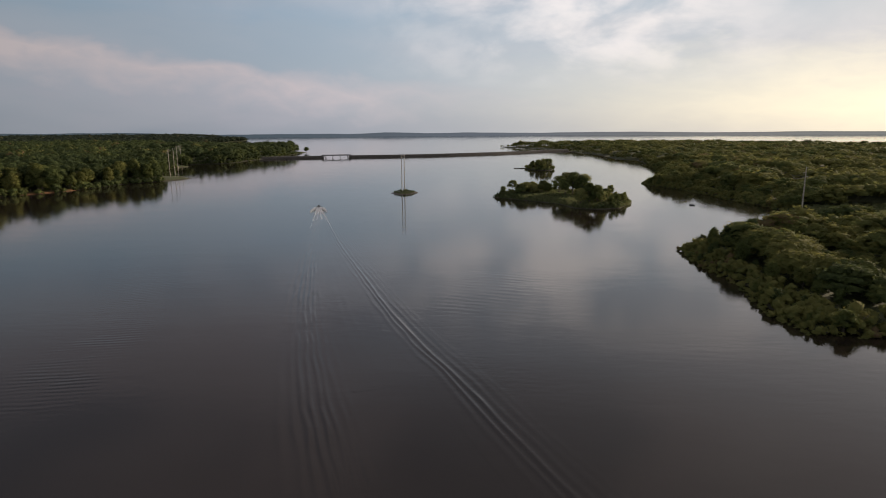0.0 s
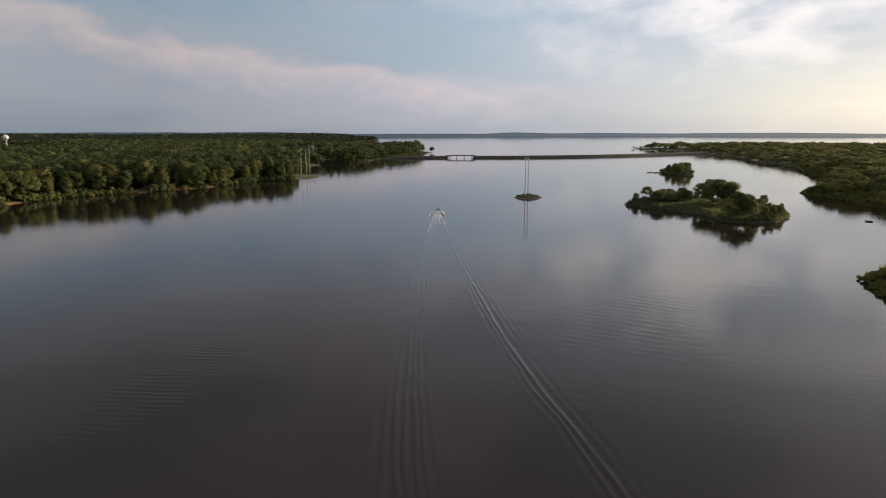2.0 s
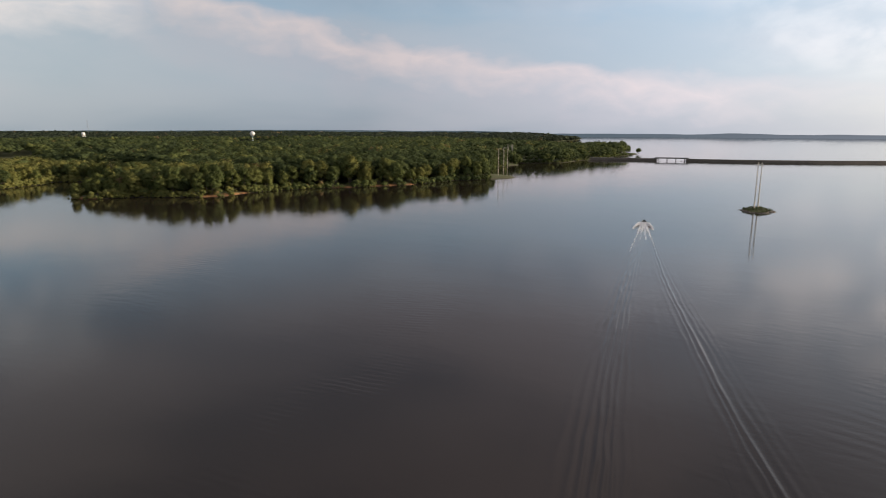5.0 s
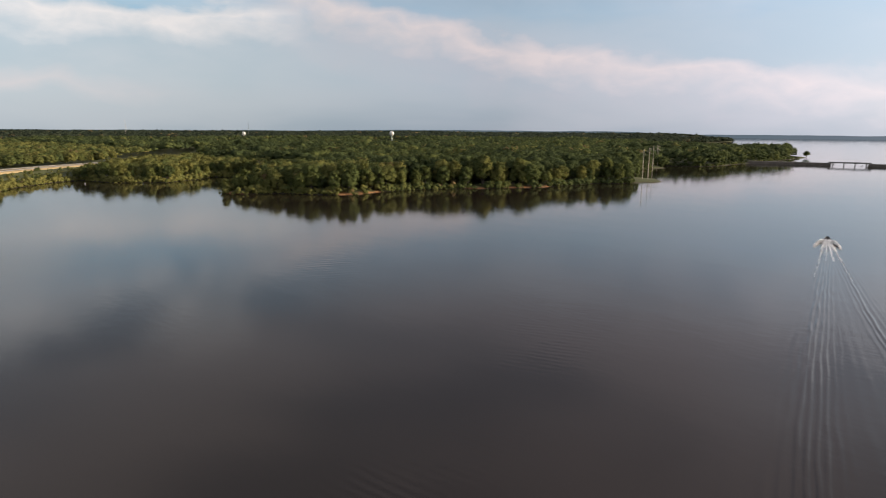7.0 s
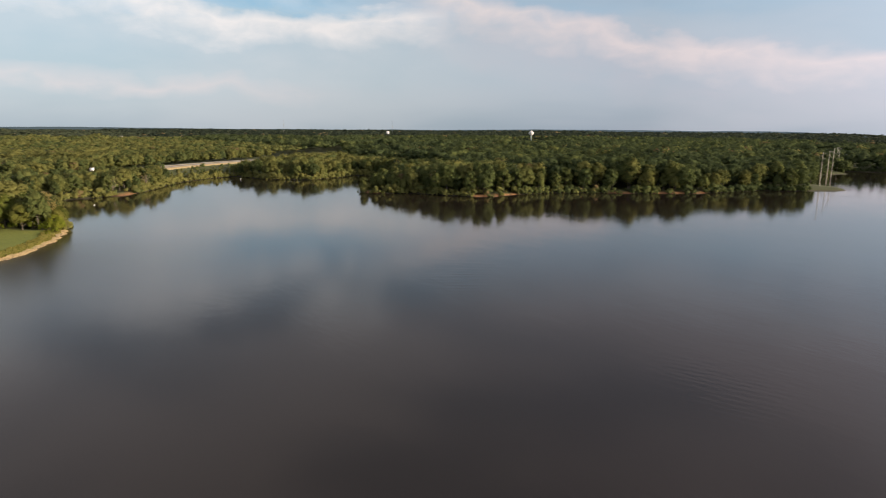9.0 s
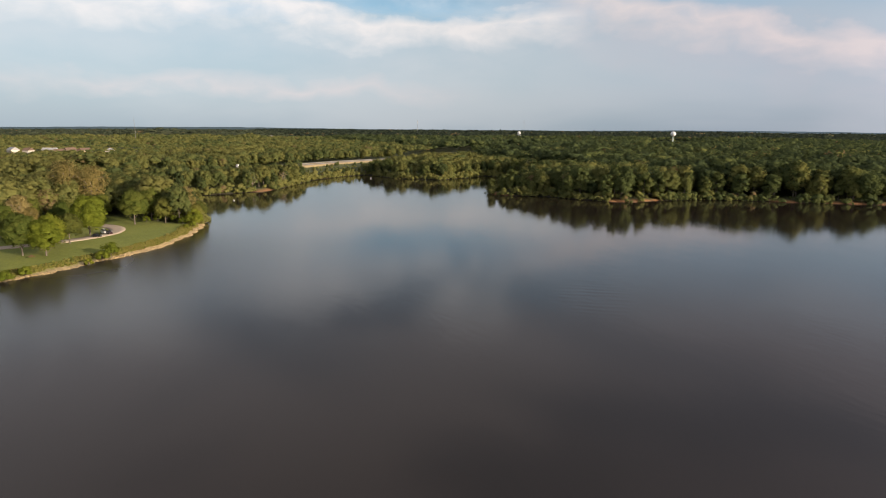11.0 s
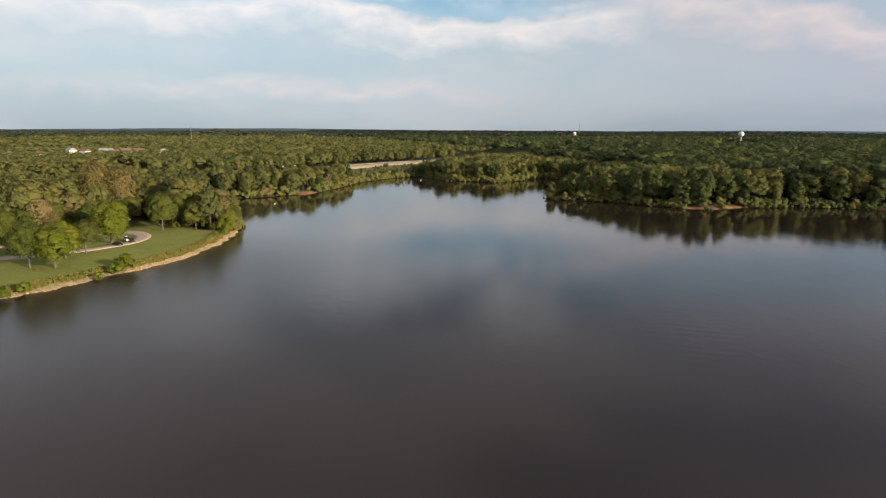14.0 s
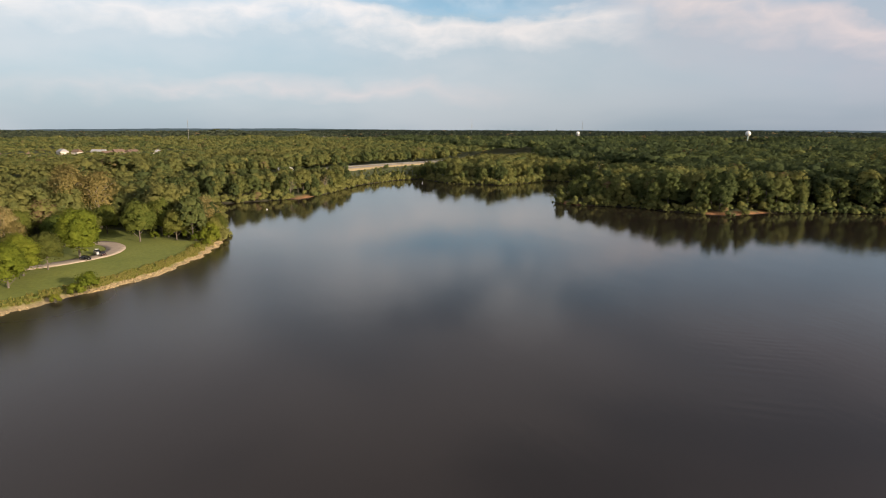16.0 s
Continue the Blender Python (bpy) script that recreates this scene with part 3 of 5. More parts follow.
TENT_V = np.array([(0, 0, 0.95)] + [(math.cos(a), math.sin(a), -0.15 + 0.2 * (k % 2)) for k, a in enumerate(np.linspace(0, 6.2832, 7)[:-1])])
TENT_F = np.array([(0, k + 1, (k + 1) % 6 + 1) for k in range(6)])
SHELLS = [dome_shell(1), dome_shell(2), (TENT_V, TENT_F)]


def crown(seed, lumps, leaves, size, low=0.36, wide=0.25, core=True, gaps=0.0, fine=0):
    """A crown for a tree of unit height: uneven leafy billows heaped over a dome."""
    r = np.random.RandomState(seed)
    Vs, Fs, Ns, off = [], [], [], 0
    tall = (1.0 - low) / 2
    mid = np.array((0, 0, low + tall * 0.7))
    n = max(2, leaves // lumps)
    SV, SF = SHELLS[fine]
    for i in range(lumps):
        k = (i + 0.5) / lumps
        up = 1 - (1.6 if lumps > 5 or low < 0.01 else 1.15) * k          # from the top down round the dome
        ring = math.sqrt(max(0.0, 1 - up * up))
        a = i * 2.4 + r.uniform(-0.5, 0.5)
        s = wide * r.uniform(0.36, 0.56) * {1: 1.9, 2: 1.7, 3: 1.45, 4: 1.3, 5: 1.25}.get(lumps, 1.0)
        q = max(0.0, wide * r.uniform(0.80, 1.12) - 0.72 * s) * ring
        c = np.array((math.cos(a) * q, math.sin(a) * q, low + tall + up * max(0.0, tall - 0.62 * s) * r.uniform(0.82, 1.08)))
        if core:
            V = SV * (0.84 * s * r.uniform(0.66, 1.24, (len(SV), 1))) * r.uniform(0.8, 1.2, 3) * (1, 1, 0.84) + c
            Vs.append(V)
            Ns.append(unit(SV + 1.1 * unit(V - mid)))
            Fs.append(SF + off)
            off += len(V)
        if r.rand() < gaps:
            continue
        away = unit((c - mid)[None])[0]
        o = unit(r.normal(0, 1, (n, 3)) + 0.75 * away + (0, 0, 0.25))
        p = c + o * s * r.uniform(0.78, 1.24, (n, 1)) * (1, 1, 0.86)
        soft = unit(o + 0.9 * unit(p - mid) + r.normal(0, 0.50, (n, 3)))
        V, Fc = leaf_tris(p, soft, size, r)
        Vs.append(V)
        Ns.append(np.repeat(soft, 3, 0))
        Fs.append(Fc + off)
        off += len(V)
    return np.concatenate(Vs), np.concatenate(Fs), np.concatenate(Ns)


def scatter(templates, P, z, height, width, tint, r):
    """Join one tree from the templates at every place into one set of vertices and faces."""
    Vs, Fs, Ts, Ns, off = [], [], [], [], 0
    pick = r.randint(0, len(templates), len(P))
    for k, (V, Fc, N) in enumerate(templates):
        m = np.where(pick == k)[0]
        if not len(m):
            continue
        a = r.uniform(0, 6.28, len(m))
        c, s, w = np.cos(a) * width[m], np.sin(a) * width[m], height[m]
        X = V[None, :, 0] * c[:, None] - V[None, :, 1] * s[:, None] + P[m, 0, None]
        Y = V[None, :, 0] * s[:, None] + V[None, :, 1] * c[:, None] + P[m, 1, None]
        Z = V[None, :, 2] * w[:, None] + z[m, None]
        Vs.append(np.stack([X, Y, Z], 2).reshape(-1, 3))
        Fs.append((Fc[None] + (np.arange(len(m)) * len(V))[:, None, None]).reshape(-1, 3) + off)
        Ts.append(np.repeat(tint[m], len(V)))
        c, s = np.cos(a)[:, None], np.sin(a)[:, None]
        Ns.append(np.stack([N[None, :, 0] * c - N[None, :, 1] * s, N[None, :, 0] * s + N[None, :, 1] * c,
                            np.repeat(N[None, :, 2], len(m), 0)], 2).reshape(-1, 3))
        off += len(m) * len(V)
    return np.concatenate(Vs), np.concatenate(Fs), np.concatenate(Ts), np.concatenate(Ns)


CLOSE = [crown(120 + i, 22, 800, 0.027, low=0.06, wide=0.30 + 0.03 * (i % 3)) for i in range(6)]
NEAR = [crown(100 + i, 15, 310, 0.035, low=0.04, wide=0.30 + 0.04 * (i % 3)) for i in range(10)]
INNER = [crown(150 + i, 8 + i % 3, 72, 0.044, low=0.46, wide=0.36) for i in range(9)]
BEYOND = [crown(170 + i, 5 + i % 2, 42, 0.052, low=0.48, wide=0.37, fine=(0, 2)[i % 2]) for i in range(8)]
MID = [crown(200 + i, 3 + i % 2, 13, 0.062, low=0.52, wide=0.40, fine=2) for i in range(9)]
FAR = [crown(300 + i, 1, 4, 0.10, low=0.55, wide=0.44, fine=2) for i in range(6)]
EDGE = [crown(350 + i, 7, 48, 0.055, low=0.02, wide=0.34) for i in range(6)]
SHRUB = [crown(400 + i, 3, 24, 0.085, low=0.0, wide=0.54) for i in range(6)]

POLES = [(-315, 697), (-331, 746), (-357, 815), (-388, 900), (-405, 935)]
CLEARINGS = [(HIGHWAY, 20), ([(x + 6.5, y + 6.5) for x, y in HIGHWAY[2:8]], 23), ([(-640, 55), (-606, 60)], 9), ([(-300, 655), (-279, 668)], 17), ([(-390, 865), (-366, 882)], 14)]
MARSH = [(207, 360), (213, 330), (236, 310), (285, 300), (320, 330), (285, 372), (222, 372)]
TOWN = np.array((-1050.0, -95.0))


def tree_height(P, d):
    h = 20.0 + waves(P, 160, 21) * 2.4 + waves(P, 40, 22) * 2.0 - 2.5 * ((P[:, 0] < -250) & (P[:, 1] < 260))
    h = np.where((P[:, 0] > 60) & (P[:, 1] < 3000), np.where(P[:, 1] < 330, 9.4, 11.5) + waves(P, 120, 23) * 1.8 + np.tanh(2.4 * waves(P, 75, 24)) * 3.6, h)
    h = np.where((P[:, 1] > 2900) & (P[:, 0] > -1500), 9.5, h)
    h *= 1 - 0.62 * np.clip((75 - line_dist(P, [(-1378, 1289), (-1120, 1040)])) / 40, 0, 1)
    h *= 1 - 0.55 * np.exp(-np.sum((P - TOWN) ** 2, 1) / (2 * 230.0 ** 2))
    h *= 1 - 0.25 * np.clip((34 - line_dist(P, [(-612, -60), (-455, -22)])) / 16, 0, 1)
    near_side = ((P[:, 0] + 756) * 113 + (P[:, 1] - 195) * 83 > 0) & (P[:, 0] > -960) & (P[:, 1] > 185)
    h *= 1 - 0.70 * np.clip((85 - line_dist(P, HIGHWAY)) / 12, 0, 1) * near_side
    h *= 1 - 0.24 * ((P[:, 0] < -500) & (P[:, 1] > 240) & (P[:, 1] < 440))
    h *= 1 - 0.42 * np.exp(-((P[:, 0] + 476) ** 2 + (P[:, 1] - 308) ** 2) / (2 * 24.0 ** 2))
    h *= 1 - 0.32 * np.exp(-((P[:, 0] + 672) ** 2 + (P[:, 1] - 150) ** 2) / (2 * 60.0 ** 2))
    return h * np.where(P[:, 0] > 60, np.clip(np.where(P[:, 1] < 330, 0.56, 0.42) + d / 42, 0.42, 1), np.clip(0.82 + d / 60, 0.82, 1))


def open_ground(S, D, margin):
    ok = (D > np.where(S[:, 0] > 60, margin - 1.5, margin)) & (poly_sd(S, PARK) < -1.5)
    for isle in (ISLAND, SMALL_ISLAND, MAST_ISLAND):
        ok &= poly_sd(S, isle) < -8
    ok &= np.minimum(line_dist(S, CAUSEWAY), line_dist(S, CAUSEWAY_EAST)) > 18
    for clear, half in CLEARINGS:
        ok &= line_dist(S, clear) > half
    ok &= (S[:, 0] < 160) | (waves(S, 110, 55) < 0.85)
    ok &= poly_sd(S, MARSH) < 0
    spit = (S[:, 0] > -298 - 0.428 * (S[:, 1] - 645)) & (S[:, 1] > 612) & (S[:, 1] < 730) & (S[:, 0] < -200)
    ok &= ~spit & (np.hypot(S[:, 0] + 318, S[:, 1] - 1402) > 34)
    for c in CLAY:
        ok &= np.hypot(*(S - c).T) > 4.5
    return ok


def plant_sites(r0, r1, step, a0=-120, a1=42, margin=2.5):
    """Jittered places on wooded land between two distances."""
    sites = []
    for r in np.arange(r0, r1, step):
        n = int(r * math.radians(a1 - a0) / step)
        a = np.radians(a0 + (a1 - a0) * (np.arange(n) + rng.uniform(-0.4, 0.9, n)) / n)
        q = r + rng.uniform(-0.45, 0.45, n) * step
        sites.append(np.column_stack([EYE[0] + q * np.sin(a), EYE[1] + q * np.cos(a)]))
    S = np.concatenate(sites)
    D = inland(S)
    ok = open_ground(S, D, margin)
    ok &= (np.degrees(np.arctan2(S[:, 0], S[:, 1])) < 44) & (np.degrees(np.arctan2(S[:, 0] + 118, S[:, 1] - 112)) > -113)
    return S[ok], D[ok]


def tints(S, r):
    """The tone of each tree: stands, patches and single trees, light painted in by shore, with a few dry ones."""
    v = 0.44 + 0.15 * waves(S, 320, 31) + 0.15 * waves(S, 60, 32) + r.normal(0, 0.19, len(S))
    # Whole shores raised or lowered in tone to imitate haze, sunlit and shaded banks.
    v = v + 0.24 * (S[:, 0] > 60) + 0.32 * ((S[:, 0] < -250) & (S[:, 1] < 240))
    v = v + 0.12 * ((S[:, 0] > 150) & (S[:, 1] > 330)) + 0.28 * ((S[:, 0] < -405) & (S[:, 1] < 420) & (S[:, 1] >= 240)) - 0.34 * ((S[:, 0] < 60) & (S[:, 1] > 440))
    v = np.clip(v, 0, 0.95)
    return np.where(r.rand(len(S)) < 0.022 + 0.05 * (waves(S, 150, 33) > 0.75), 1.0, v)


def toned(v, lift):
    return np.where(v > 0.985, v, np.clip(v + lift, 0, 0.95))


def wood(name, label, templates, S, D, spread, height=None, category="woodland", lift=0.0, on=None, sink=0.04, leaves=None):
    spread = spread * np.where((S[:, 0] > 60) & (height is None), np.where(S[:, 1] < 330, 1.7, 1.5), 1.0)
    spread = spread * np.where((S[:, 1] > 2800) & (S[:, 0] > -1900), 2.0, 1.0)
    H = (tree_height(S, D) if height is None else height) * rng.uniform(0.80, 1.18, len(S))
    Z = (land_height(S, D) if on is None else on) - sink * H
    V, F, T, N = scatter(templates, S, Z, H, H * spread * rng.uniform(0.85, 1.2, len(S)), toned(tints(S, rng), lift), rng)
    ob = new(name, np_mesh(name, V, F, leaves or LEAF, tint=T, puff=N))
    return tagged(ob, label, category, kind="stuff")


def part(name, bm, mat, parent, label=""):
    """One mesh under a thing or part, from a bmesh or a finished mesh."""
    if isinstance(bm, bmesh.types.BMesh):
        me = bpy.data.meshes.new(name)
        bm.to_mesh(me)
        bm.free()
        me.materials.append(mat)
    else:
        me = bm
    ob = new(name, me)
    ob.parent = parent
    if label:
        ob["label"] = label
    return ob


def tube(bm, path, r0, r1, sides=7):
    """A tapering tube along a list of points."""
    rings = []
    n = len(path)
    for i, p in enumerate(path):
        p = Vector(p)
        q = Vector(path[min(i + 1, n - 1)]) - Vector(path[max(i - 1, 0)])
        turn = q.to_track_quat("Z", "Y")
        r = r0 + (r1 - r0) * i / (n - 1)
        rings.append([bm.verts.new(p + turn @ Vector((math.cos(a) * r, math.sin(a) * r, 0)))
                      for a in (6.2832 * k / sides for k in range(sides))])
    for a, b in zip(rings[:-1], rings[1:]):
        for k in range(sides):
            bm.faces.new((a[k], a[(k + 1) % sides], b[(k + 1) % sides], b[k]))
    bm.faces.new(rings[0][::-1])
    bm.faces.new(rings[-1])


def trunk_mesh(seed, height, low, limbs=6, bare=False):
    r = random.Random(seed)
    bm = bmesh.new()
    lean = (r.uniform(-0.04, 0.04) * height, r.uniform(-0.04, 0.04) * height)
    pts = [(lean[0] * k * k, lean[1] * k * k, height * (0.82 if bare else 0.68) * k - 0.03 * (1 - k)) for k in (0, 0.25, 0.5, 0.75, 1)]
    tube(bm, pts, height * 0.022, height * 0.006)
    for i in range(limbs):
        k = low + (0.62 - low * 0.5) * (i + r.random()) / limbs
        a, reach = i * 2.4 + r.uniform(-0.3, 0.3), height * r.uniform(0.13, 0.24)
        s = Vector((lean[0] * k * k, lean[1] * k * k, height * 0.8 * k))
        e = s + Vector((math.cos(a) * reach, math.sin(a) * reach, reach * r.uniform(0.6, 1.3)))
        m = (s + e) / 2 + Vector((0, 0, -reach * 0.08))
        tube(bm, [s, m, e], height * 0.009, height * 0.003, 5)
        if bare:
            for j in range(7):
                b = a + r.uniform(-1.0, 1.0)
                s2 = s.lerp(e, 0.3 + 0.1 * j)
                e2 = s2 + Vector((math.cos(b), math.sin(b), r.uniform(0.5, 1.5))) * reach * r.uniform(0.35, 0.7)
                tube(bm, [s2, (s2 + e2) / 2, e2], height * 0.0045, height * 0.0018, 4)
    return bm


def build_tree(name, seed, height, label, leaf, bark, low=0.30, wide=0.27, lumps=13, leaves=620, size=0.030, bare=False, gaps=0.0, fine=0):
    """A broadleaf tree: an empty at the foot, a trunk with limbs, and a crown of leaf clumps."""
    root = tagged(new(name), label, "tree")
    part("trunk", trunk_mesh(seed, height, low, 12 if bare else 7, bare), bark, root)
    V, F, N = crown(seed, lumps, leaves, size, low, wide, core=not bare, gaps=gaps, fine=fine)
    part("crown", np_mesh("crown", V * height, F, leaf, puff=N), leaf, root)
    return root


BRIGHT = leaf_material("bright_leaves", (0.150, 0.195, 0.026), (0.235, 0.275, 0.036), (0.310, 0.325, 0.048), False)
DEEP = leaf_material("deep_green_leaves", (0.078, 0.112, 0.026), (0.138, 0.176, 0.038), (0.222, 0.236, 0.052), False)
OLIVE = leaf_material("olive_leaves", (0.120, 0.140, 0.034), (0.195, 0.210, 0.050), (0.275, 0.270, 0.068), False)
PALE = leaf_material("dry_leaves", (0.34, 0.28, 0.10), (0.46, 0.375, 0.145), (0.54, 0.44, 0.195), False, True, (0.56, 0.45, 0.20))
GREY_BARK = plain("grey_bark", (0.17, 0.14, 0.11), (0.30, 0.26, 0.21), 0.9, 1.5)
PALE_BARK = plain("pale_bark", (0.34, 0.28, 0.20), (0.52, 0.45, 0.34), 0.9, 1.5)

# woods that stay behind, then the trees that stand along the water
S, D = plant_sites(150, 900, 8.2, a1=78, margin=0.8)
view = np.hypot(*(S - EYE).T)
first = (D < 15) & (view < 700) & ((S[:, 0] < 0) | (view < 420)) & ((S[:, 0] < 140))
order = np.argsort(view + 1e6 * ~first)[:300]
chosen = np.zeros(len(S), bool)
chosen[order] = first[order]
edge = ~chosen & ((D < 40) | ((line_dist(S, HIGHWAY) < 42) & (S[:, 1] > 60)) | (view < 330) | ((view < 580) & (S[:, 1] < 130)))
by_park = edge & (view < 470) & ((S[:, 1] < 120) | (view < 260))
wood("park_woods", "dense green broadleaf woodland behind the park and the point", CLOSE, S[by_park], D[by_park], 1.1)
edge &= ~by_park
wood("near_woods", "dense green broadleaf woodland behind the lake shore", NEAR, S[edge], D[edge], 1.05)
deep = ~chosen & ~edge & ~by_park
back = deep & (view > 560)
deep &= ~back
wood("inner_woods", "closed green canopy of broadleaf woodland", INNER, S[deep], D[deep], 1.15)
wood("back_woods", "closed green canopy of woodland further from the lake", BEYOND, S[back], D[back], 1.15)
SHORE, SHORE_D = S[chosen], D[chosen]
S, D = plant_sites(900, 1900, 11.6)
# Negative lift here and in the far woods belongs to the painted haze.
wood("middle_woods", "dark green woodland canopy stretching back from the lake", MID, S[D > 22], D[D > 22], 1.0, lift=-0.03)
A, B = plant_sites(880, 1900, 8.5, margin=0.5)
A, B = A[B < 22], B[B < 22]
wood("headland_woods", "green trees lining the far banks of the lake", EDGE, A, B, 1.1)
S, D = plant_sites(1900, 4400, 25, margin=8)
T, E = plant_sites(1900, 3700, 17, a0=-38, margin=1)
far_edge = E < 70
wood("far_bank_woods", "dark line of trees along the distant shore", EDGE, T[far_edge], E[far_edge], 1.9, lift=-0.05, leaves=LEAF_HAZED)
wood("far_woods", "dark green woods reaching the horizon", FAR, S, D, 1.9, lift=-0.05, sink=0.28, leaves=LEAF_HAZED)

S, D = plant_sites(150, 860, 2.3, a1=78, margin=-2.2)
low_growth = (D < 7) & (poly_sd(S, PARK) < -7) & (rng.rand(len(S)) < np.clip(1.0 - 0.12 * D, 0.2, 1) + (S[:, 0] > 60))
S, D = S[low_growth], D[low_growth]
wood("shore_shrubs", "green bushes and saplings crowding the water's edge", SHRUB, S, D, 1.0,
     rng.uniform(2.5, 8.0, len(S)) * np.where(S[:, 0] > 60, 0.7, 1.0) * np.clip(0.72 + D / 6, 0.60, 1), "bushes", np.where(S[:, 1] < 300, 0.30, np.where(S[:, 1] < 560, 0.24, 0.12)), sink=0.13)

S, D = plant_sites(860, 1560, 4.2, a1=20, margin=-0.8)
low_growth = (D < 6) & (S[:, 0] < 60)
S, D = S[low_growth], D[low_growth]
wood("bank_shrubs", "green bushes along the far bank of the lake", SHRUB, S, D, 1.2, rng.uniform(2.5, 6.0, len(S)), "bushes", 0.1, sink=0.13)
KINDS = [build_tree("tree", 500 + i, 1.0, "green broadleaf tree crowding the lake shore", LEAF_ONE, BARK,
                    low=(0.04, 0.10, 0.0)[i % 3], wide=(0.28, 0.32, 0.24)[i % 3], lumps=(16, 18, 14)[i % 3],
                    leaves=900, size=0.032) for i in range(8)]
BARE = [build_tree("tree", 540 + i, 1.0, "half-bare brown tree with dead branches", PALE, GREY_BARK, low=0.35, wide=0.30, lumps=12,
                   leaves=150, size=0.022, bare=True) for i in range(2)]
H = tree_height(SHORE, SHORE_D) * rng.uniform(0.60, 1.16, len(SHORE))
Z = land_height(SHORE, SHORE_D)


def set_tree(kind, x, y, z, h, turn, group, wide=1.0, used=set()):
    m = pose(x, y, z, 0, 0, turn) @ Matrix.Diagonal((h * wide, h * wide, h, 1))
    if kind not in used:
        used.add(kind)
        kind.matrix_basis = m
        ob = kind
    else:
        scale = kind.scale.copy()
        kind.scale = (1, 1, 1)
        ob = copy_thing(kind, m)
        kind.scale = scale
    return tagged(ob, group=group)


for i, ((x, y), z, h) in enumerate(zip(SHORE, Z, H)):
    kind = BARE[i % 2] if i % 29 == 5 else KINDS[rng.randint(len(KINDS))]
    set_tree(kind, x, y, max(z, 0.05) - 0.02, h, rng.uniform(0, 360), "trees along the shore", rng.uniform(0.82, 1.25))

# ---- islands ----


def reeds(name, label, S, tall, mat, category="reeds"):
    """A bed of thin upright blades: two crossed leaves a tuft."""
    n = len(S)
    D = inland(S)
    z = land_height(S, D) - 0.05
    a = rng.uniform(0, 3.14, n)
    h = tall * rng.uniform(0.6, 1.3, n)
    w = 0.38 * h * rng.uniform(0.7, 1.4, n)
    Vs = []
    for k in (0, 1.57):
        c, s = np.cos(a + k) * w, np.sin(a + k) * w
        lean = rng.uniform(-0.35, 0.35, (2, n)) * h
        Vs.append(np.stack([np.column_stack([S[:, 0] - c, S[:, 1] - s, z]), np.column_stack([S[:, 0] + c, S[:, 1] + s, z]),
                            np.column_stack([S[:, 0] + c * 0.5 + lean[0], S[:, 1] + s * 0.5 + lean[1], z + h]),
                            np.column_stack([S[:, 0] - c * 0.7 + lean[1], S[:, 1] - s * 0.7 + lean[0], z + h * 0.8])], 1))
    V = np.concatenate(Vs).reshape(-1, 3)
    F = np.arange(len(V)).reshape(-1, 4)
    T = np.tile(np.repeat(tints(S, rng), 4), 2)
    return tagged(new(name, np_mesh(name, V, F, mat, tint=T)), label, category, kind="stuff")


def sites_in(poly, step, inset=0.0):
    p = np.array(poly, float)
    g = np.stack(np.meshgrid(np.arange(p[:, 0].min() - 3, p[:, 0].max() + 3, step), np.arange(p[:, 1].min() - 3, p[:, 1].max() + 3, step)), -1).reshape(-1, 2)
    g = g + rng.uniform(-0.5, 0.5, g.shape) * step
    return g[poly_sd(g, poly) > inset]


MEADOW = leaf_material("meadow_grass", (0.115, 0.140, 0.062), (0.155, 0.178, 0.080), (0.205, 0.215, 0.105), True, False)
STRAW = leaf_material("bank_grass", (0.13, 0.16, 0.034), (0.21, 0.225, 0.052), (0.32, 0.285, 0.085), True, False)
ISLE_TREES = [(88, 452, 14), (94, 458, 15.5), (100, 460, 16), (107, 455, 15), (97, 447, 15), (91, 444, 13), (104, 447, 14),
              (91, 393, 11), (97, 395, 13.5), (103, 398, 12), (99, 405, 12), (108, 406, 8), (113, 418, 8), (119, 430, 7), (124, 442, 8),
              (118, 404, 6), (124, 411, 6), (128, 420, 5), (131, 430, 5), (112, 396, 6), (126, 452, 7), (116, 448, 8)]
WILLOW = leaf_material("willow_leaves", (0.105, 0.135, 0.050), (0.220, 0.255, 0.088), (0.370, 0.370, 0.135), False)
ISLE_KINDS = [build_tree("tree", 560 + i, 1.0, "grey-green willow crowding the marshy island", WILLOW, BARK, low=(0.06, 0.18, 0.10, 0.22)[i], wide=(0.28, 0.24, 0.31, 0.22)[i],
                         lumps=15, leaves=1000, size=0.030, gaps=0.12) for i in range(4)]
ISLE_TREES += [(rng.uniform(42, 90), rng.uniform(458, 486), rng.uniform(5.5, 9)) for _ in range(20)]
for x, y, h in ISLE_TREES:
    p = np.array([(x, y)], float)
    if inland(p)[0] < 1:
        continue
    set_tree(ISLE_KINDS[rng.randint(4)], x, y, max(float(land_height(p, inland(p))[0]), 0.1), h * 1.1, rng.uniform(0, 360),
             "trees on the marshy island", 1.7 if x < 86 else 1.15)
for x, y, h in [(114, 772, 9), (120, 764, 11), (127, 762, 12), (133, 768, 12.5), (138, 778, 12), (124, 778, 11), (131, 785, 12), (140, 792, 10),
                (118, 786, 9), (127, 800, 10), (136, 806, 10)]:
    p = np.array([(x, y)], float)
    set_tree(ISLE_KINDS[rng.randint(4)], x, y, max(float(land_height(p, inland(p))[0]), 0.1), h, rng.uniform(0, 360),
             "trees on the small island")
S = sites_in(ISLAND, 1.3, 0.2)
reeds("island_reeds", "grey-green reeds and marsh grass on the island", S, 1.7, MEADOW)
S = sites_in(MARSH, 2.0, -3)
